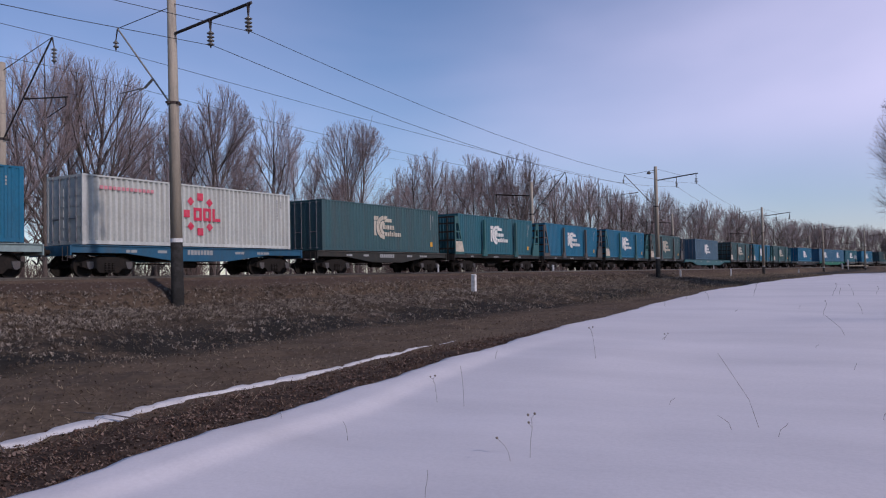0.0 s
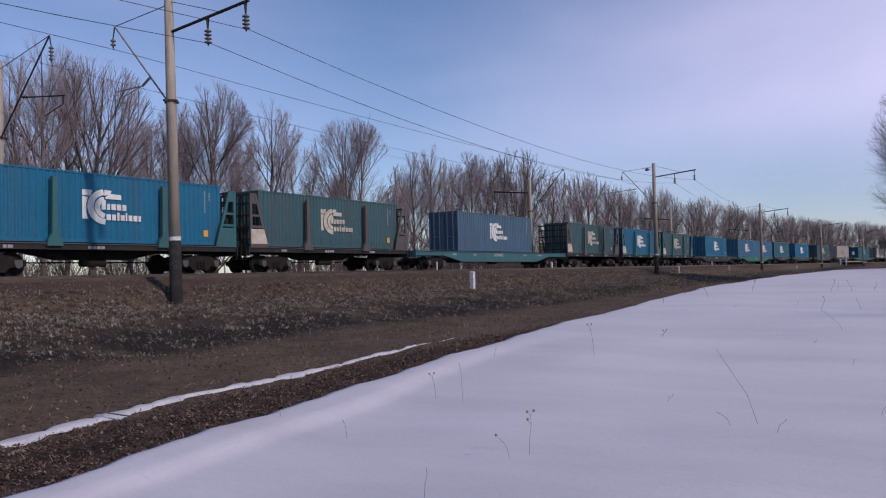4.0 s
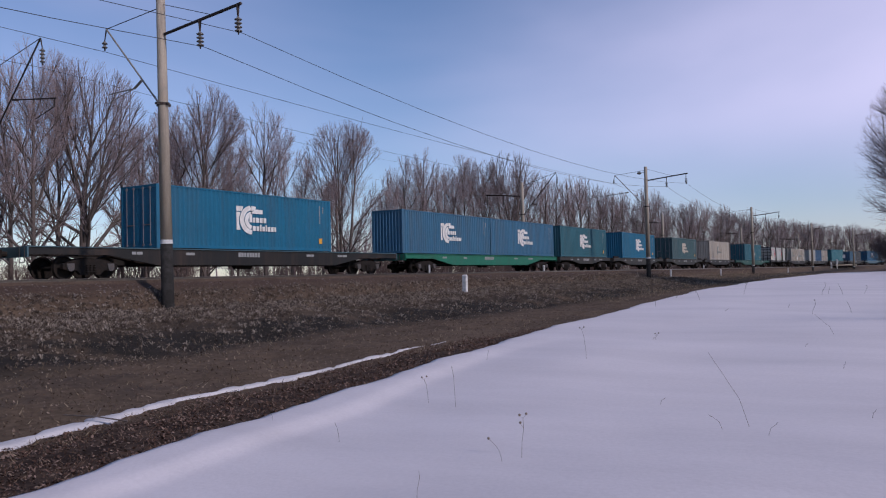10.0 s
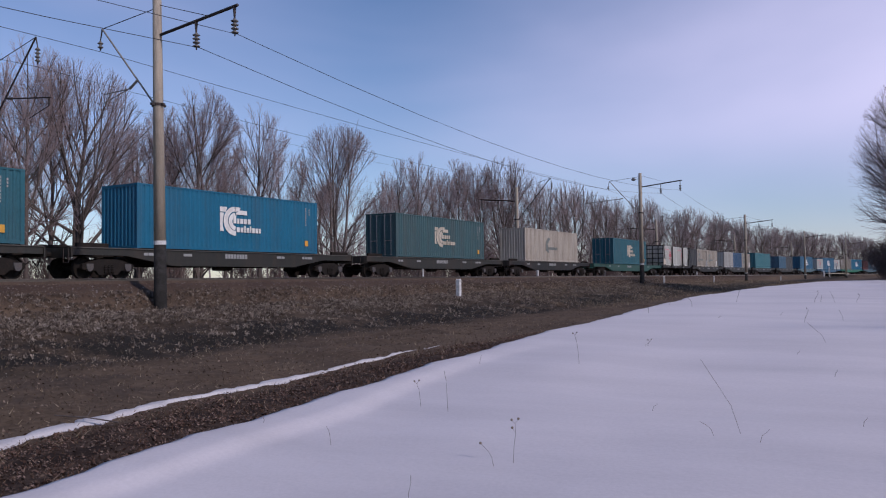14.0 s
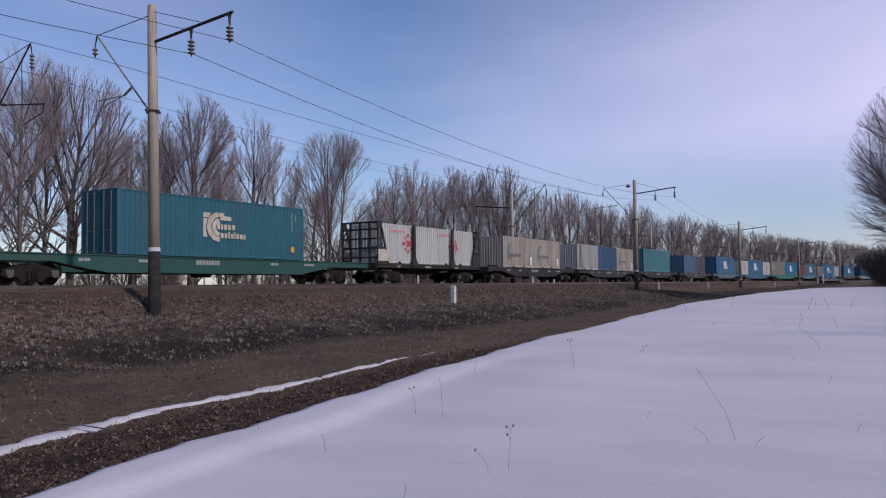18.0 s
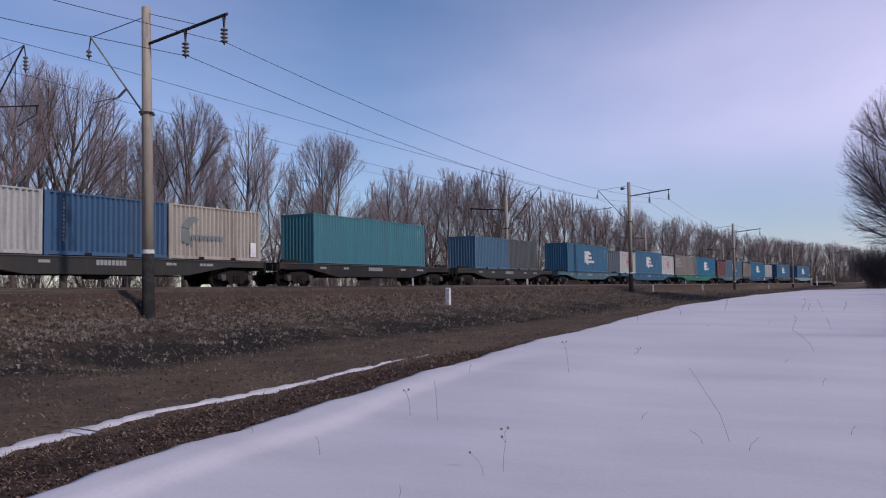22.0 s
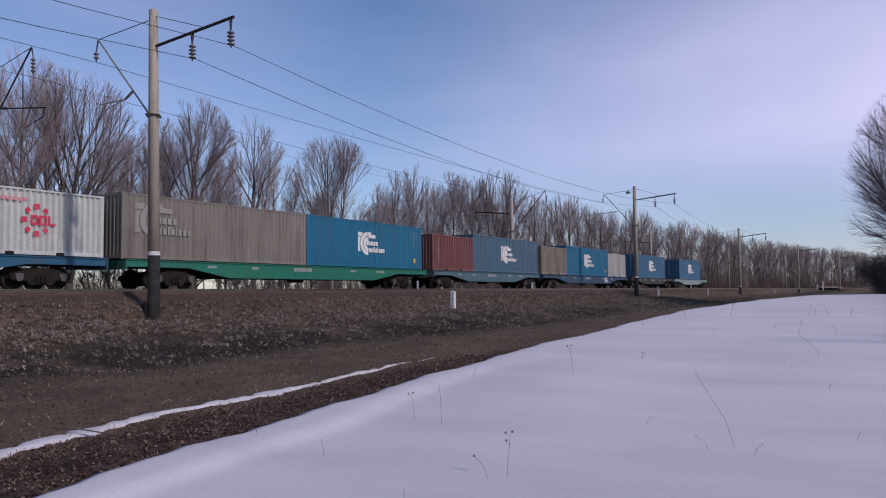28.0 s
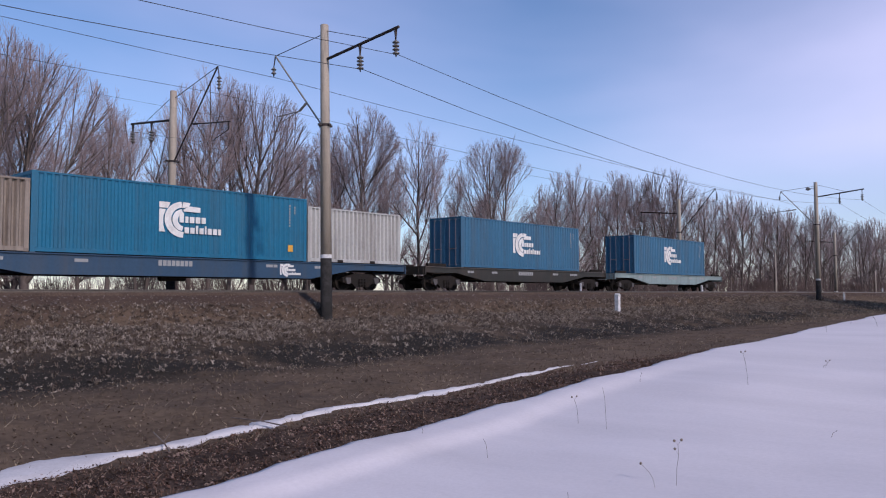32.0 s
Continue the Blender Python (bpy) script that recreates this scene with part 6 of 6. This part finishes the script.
def tufts(n, xr, yr, seed):
    """Clumps of bleached grass: each a ragged mop of drooping blades from one root."""
    g = np.random.default_rng(seed)
    x = xr[0] + (xr[1] - xr[0]) * g.random(n) ** 1.25
    y = yr[0] + (yr[1] - yr[0]) * g.random(n)
    k = unburnt(patchy(0.12, 0.55, 0.7, 8.3))(x, y, g.random(n))
    x, y = x[k], y[k]
    n, nb = len(x), 7
    z = ground_h(x, y)
    size = 0.045 + 0.115 * g.random(n) ** 1.5
    a = g.random((n, nb)) * 6.283
    out = (0.35 + 0.9 * g.random((n, nb))) * size[:, None]
    up = (0.25 + 0.75 * g.random((n, nb))) * size[:, None]
    w = 0.007 + 0.008 * g.random((n, nb))
    X, Y, Z = x[:, None], y[:, None], z[:, None]
    px, py = -np.sin(a) * w, np.cos(a) * w
    mid0 = np.stack([X + np.cos(a) * out * 0.6 + px, Y + np.sin(a) * out * 0.6 + py, Z + up], -1)
    mid1 = np.stack([X + np.cos(a) * out * 0.6 - px, Y + np.sin(a) * out * 0.6 - py, Z + up], -1)
    tip = np.stack([X + np.cos(a) * out * 1.3, Y + np.sin(a) * out * 1.3, Z + up * 0.55], -1)
    blades = np.stack([mid0, mid1, tip], 2).reshape(n, nb * 3, 3)
    roots = np.stack([x, y, z - 0.01], -1)[:, None, :]
    p = np.concatenate([roots, blades], 1).reshape(-1, 3)
    base = (np.arange(n) * (1 + 3 * nb))[:, None]
    i = base + 1 + np.arange(nb)[None, :] * 3
    faces = np.stack([base + 0 * i, i, i + 2, i + 1], -1).reshape(-1, 4)
    me = bpy.data.meshes.new("grass_tufts")
    me.from_pydata(p.tolist(), [], faces.tolist())
    me.materials.append(M["clump"])
    return tagged(new("grass_tufts", me), "bleached grass tufts on the embankment", "grass", kind="stuff")


tufts(62000, (2, 85), (16.8, 24.35), 31)
scatter("pale_leaves", "bleached leaves caught in the bank's grass", "litter", M["paleleaf"], 10000, (2, 60), (16.0, 24.6), "flake", (0.010, 0.028), 19, None, 1.4)
scatter("bank_stones", "loose stones on the upper embankment", "stones", M["gravel"], 14000, (0, 90), (23.4, 25.7), "stone", (0.015, 0.05), 8, None, 1.4)


# ---- dry weeds standing in the snow ----
def weed(points, x, y, label, heads=(), r=0.006):
    root = new("dry_weed")
    root.matrix_basis = Matrix.Translation((x, y, snow_h(x, y)))
    bm = bmesh.new()
    pts = [Vector(p) for p in points]
    for a, b in zip(pts, pts[1:]):
        tube(bm, a, b, r, r * 0.8, 5)
    part("stem", bm, M["stalk"], root)
    for h in heads:
        bm = bmesh.new()
        c = pts[h[0]] if isinstance(h[0], int) else Vector(h[0])
        e = c + Vector(h[1:4])
        tube(bm, c, e, r * 0.8, r * 0.5, 5)
        lathe(bm, [(0.003, -0.012), (0.011, -0.004), (0.013, 0.004), (0.004, 0.013)], 7, tuple(e))
        part("seed_head", bm, M["stalk"], root)
    return tagged(root, label, "weed", "weeds in the snow")

# side axis in the picture runs along (0.53, -0.85): place weeds by range and bearing
def at_bearing(deg, rng_m):
    return rng_m * math.cos(radians(deg)), rng_m * math.sin(radians(deg))


WEEDS = [  # bearing, range, height, sideways lean, heads
    (26.15, 7.3, 0.32, 0.03, 3), (27.5, 7.2, 0.14, -0.08, 1), (30.7, 9.9, 0.46, -0.03, 0), (32.6, 10.3, 0.26, -0.04, 2), (21.45, 12.6, 0.42, -0.05, 2),
    (33.6, 6.15, 0.20, 0.03, 0), (43.5, 9.6, 0.16, 0.0, 0), (38.9, 8.6, 0.18, -0.04, 0), (25.6, 17.0, 0.24, 0.05, 1), (19.9, 22.5, 0.40, -0.14, 1), (17.2, 25.0, 0.34, -0.10, 1),
    (6.9, 19.0, 0.28, 0.10, 1), (4.6, 20.0, 0.24, -0.08, 0), (5.9, 26.0, 0.2, 0.05, 0), (5.6, 15.5, 0.34, -0.30, 0), (10.9, 8.4, 0.68, -0.35, 0), (12.6, 8.3, 0.10, -0.12, 0),
    (9.8, 8.0, 0.10, 0.10, 0), (16.6, 9.6, 0.05, 0.07, 0), (5.2, 12.0, 0.07, 0.04, 0), (15.2, 28.0, 0.24, 0.02, 0), (3.7, 9.0, 0.06, 0.05, 0), (11.0, 26, 0.32, 0.1, 2), (6.3, 25, 0.3, 0.14, 1), (5.05, 25, 0.32, -0.12, 0), (3.85, 26, 0.2, 0.1, 1), (16.7, 22, 0.3, 0.02, 0),
    (15.3, 25, 0.2, 0.1, 1), (13.8, 24, 0.2, -0.05, 1), (17.0, 15, 0.08, 0.1, 2), (26.0, 16, 0.12, 0.1, 0), (12.2, 20, 0.06, 0.08, 0), (8.3, 21, 0.08, 0.05, 0), (7.4, 14, 0.05, 0.06, 0), (28.4, 13, 0.1, 0.03, 0), (16.8, 15.0, 0.08, 0.03, 0)]
for deg, dist, high, lean_m, heads in WEEDS:
    x, y = at_bearing(deg, dist)
    side = Vector((math.sin(radians(deg)), -math.cos(radians(deg)), 0))
    pts = [(0, 0, -0.05), tuple(side * lean_m * 0.25 + Vector((0, 0, high * 0.35))), tuple(side * lean_m * 0.7 + Vector((0.01, 0, high * 0.72))), tuple(side * lean_m + Vector((0, 0.01, high)))]
    hs = []
    for k in range(heads):
        sgn = 1 if k % 2 else -1
        hs.append((3 if k < 2 else 2, side.x * 0.03 * sgn, side.y * 0.03 * sgn, 0.03 + 0.01 * k))
    weed(pts, x, y, "thin dry weed stalk standing in the snow", hs, 0.0012 + 0.00011 * dist)


def fallen_twig(points, label):
    """A thin dead twig lying on the ground, with one side shoot."""
    bm = bmesh.new()
    pts = [Vector((x, y, float(ground_h(x, y)) + h)) for x, y, h in points]
    for a, b in zip(pts, pts[1:]):
        tube(bm, a, b, 0.013, 0.009, 5)
    tube(bm, pts[1], pts[1] + Vector((0.16, 0.10, 0.10)), 0.008, 0.004, 5)
    return tagged(obj("fallen_twig", bm, M["bark"]), label, "twig", "twigs by the ditch")


fallen_twig([(7.85, 10.35, 0.05), (7.68, 10.85, 0.13), (7.55, 11.45, 0.12)], "dark dead twig lying across the snow strip")
fallen_twig([(5.9, 10.45, 0.04), (6.0, 10.80, 0.12), (6.0, 11.10, 0.22)], "thin dead twig standing out of the snow strip")


# ---- trackside posts ----
def picket_post(s, side, high, label, cap=True, w=0.09):
    x, y, th = on_line(s, side)
    z = float(ground_h(x, y))
    root = new("picket_post")
    root.matrix_basis = Matrix.Translation((x, y, z)) @ Matrix.Rotation(th, 4, "Z")
    bm = bmesh.new()
    box(bm, -w, w, -w, w, -0.2, high)
    part("shaft", bm, M["whitewash"], root)
    bm = bmesh.new()
    box(bm, -w - 0.006, w + 0.006, -w - 0.006, w + 0.006, high, high + 0.10)
    slab(bm, [(-w, high + 0.10), (w, high + 0.10), (0.02, high + 0.16), (-0.02, high + 0.16)], -w, w)
    part("cap", bm, M["tar"] if cap else M["whitewash"], root)
    return tagged(root, label, "post", "trackside posts")


picket_post(38.2, 21.9, 0.90, "weathered white concrete picket post", False, 0.11)
picket_post(45.5, 28.8, 0.62, "thin white post between the tracks", False, 0.04)
for s, side in ((82.0, 22.9), (104.0, 22.8), (150.0, 22.6), (64.0, 28.8), (120.0, 28.8)):
    picket_post(s, side, 0.6, "small white trackside post", False, 0.07)


def slim_post(s, side, high):
    x, y, th = on_line(s, side)
    root = new("slim_post")
    root.matrix_basis = Matrix.Translation((x, y, float(ground_h(x, y))))
    bm = bmesh.new()
    lathe(bm, [(0.09, -0.2), (0.085, 0.0), (0.06, high)], 10)
    part("shaft", bm, M["concrete"], root, smooth=True)
    bm = bmesh.new()
    lathe(bm, [(0.075, high), (0.07, high + 0.05), (0.02, high + 0.09)], 10)
    part("cap", bm, M["concrete"], root)
    return tagged(root, "slim pale concrete post beside the wood", "post", "slim posts")


slim_post(99.0, 35.2, 5.6)
slim_post(142.0, 35.6, 4.2)


def sign_post(s, side, high):
    x, y, th = on_line(s, side)
    root = new("sign_post")
    root.matrix_basis = Matrix.Translation((x, y, float(ground_h(x, y)))) @ Matrix.Rotation(th, 4, "Z")
    bm = bmesh.new()
    tube(bm, (0, 0, -0.2), (0, 0, high), 0.05, 0.05, 8)
    part("pole", bm, M["tar"], root)
    bm = bmesh.new()
    slab(bm, [(-0.28, 0), (0.28, 0), (0.28, 0.62), (0.0, 0.9), (-0.28, 0.62)], -0.09, -0.055)
    plate = part("plate", bm, M["whitewash"], root, "white sign plate", )
    plate.matrix_basis = Matrix.Rotation(radians(-80), 4, "Z") @ Matrix.Translation((0, 0, high - 0.75))
    return tagged(root, "small white sign on a dark pole beside the track", "sign", "line signs")


picket_post(206.0, 24.2, 1.9, "tall white concrete post beside the far platform", False, 0.13)
picket_post(201.0, 24.4, 1.1, "short white post beside the far track", False, 0.13)
sign_post(213.0, 24.0, 3.2)


def low_platform():
    """Far round the bend: a low crossing platform of concrete slabs."""
    root = new("low_platform")
    x0, y0, th0 = on_line(216.0, 24.4)
    root.matrix_basis = Matrix.Translation((x0, y0, 0)) @ Matrix.Rotation(th0, 4, "Z")
    inv = root.matrix_basis.inverted()
    for k in range(8):
        x, y, th = on_line(205.0 + 3.0 * k, 24.5)
        bm = bmesh.new()
        box(bm, -1.47, 1.47, -0.5, 0.5, 1.92, 2.12)
        o = part("slab", bm, M["concrete"], root)
        bm = bmesh.new()
        box(bm, -0.2, 0.2, -0.35, 0.35, 0.85, 1.92)
        part("footing", bm, M["tar"], o, "dark footing under the slab")
        o.matrix_basis = inv @ Matrix.Translation((x, y, 0)) @ Matrix.Rotation(th, 4, "Z")
    return tagged(root, "low pale concrete platform far along the track", "platform")


low_platform()


# ---- movement ----
def along(s):
    x, y, th = on_line(s, TRAIN_Y)
    return Matrix.Translation((x, y, RAIL_Z)) @ Matrix.Rotation(th, 4, "Z")


def run(t):
    """Metres that the train has run by t."""
    slack = min(max(t - 31.0, 0.0), 1.0)
    return 16.0355 * t - 0.004674 * t * t - 0.20 * slack * slack


def motions():
    for thing, s0, z in MOVING:
        rows = []
        for k in range(33):
            m = along(s0 - run(k)) @ Matrix.Translation((0, 0, z))
            rows.append((float(k), m))
        walk(thing, rows)


motions()
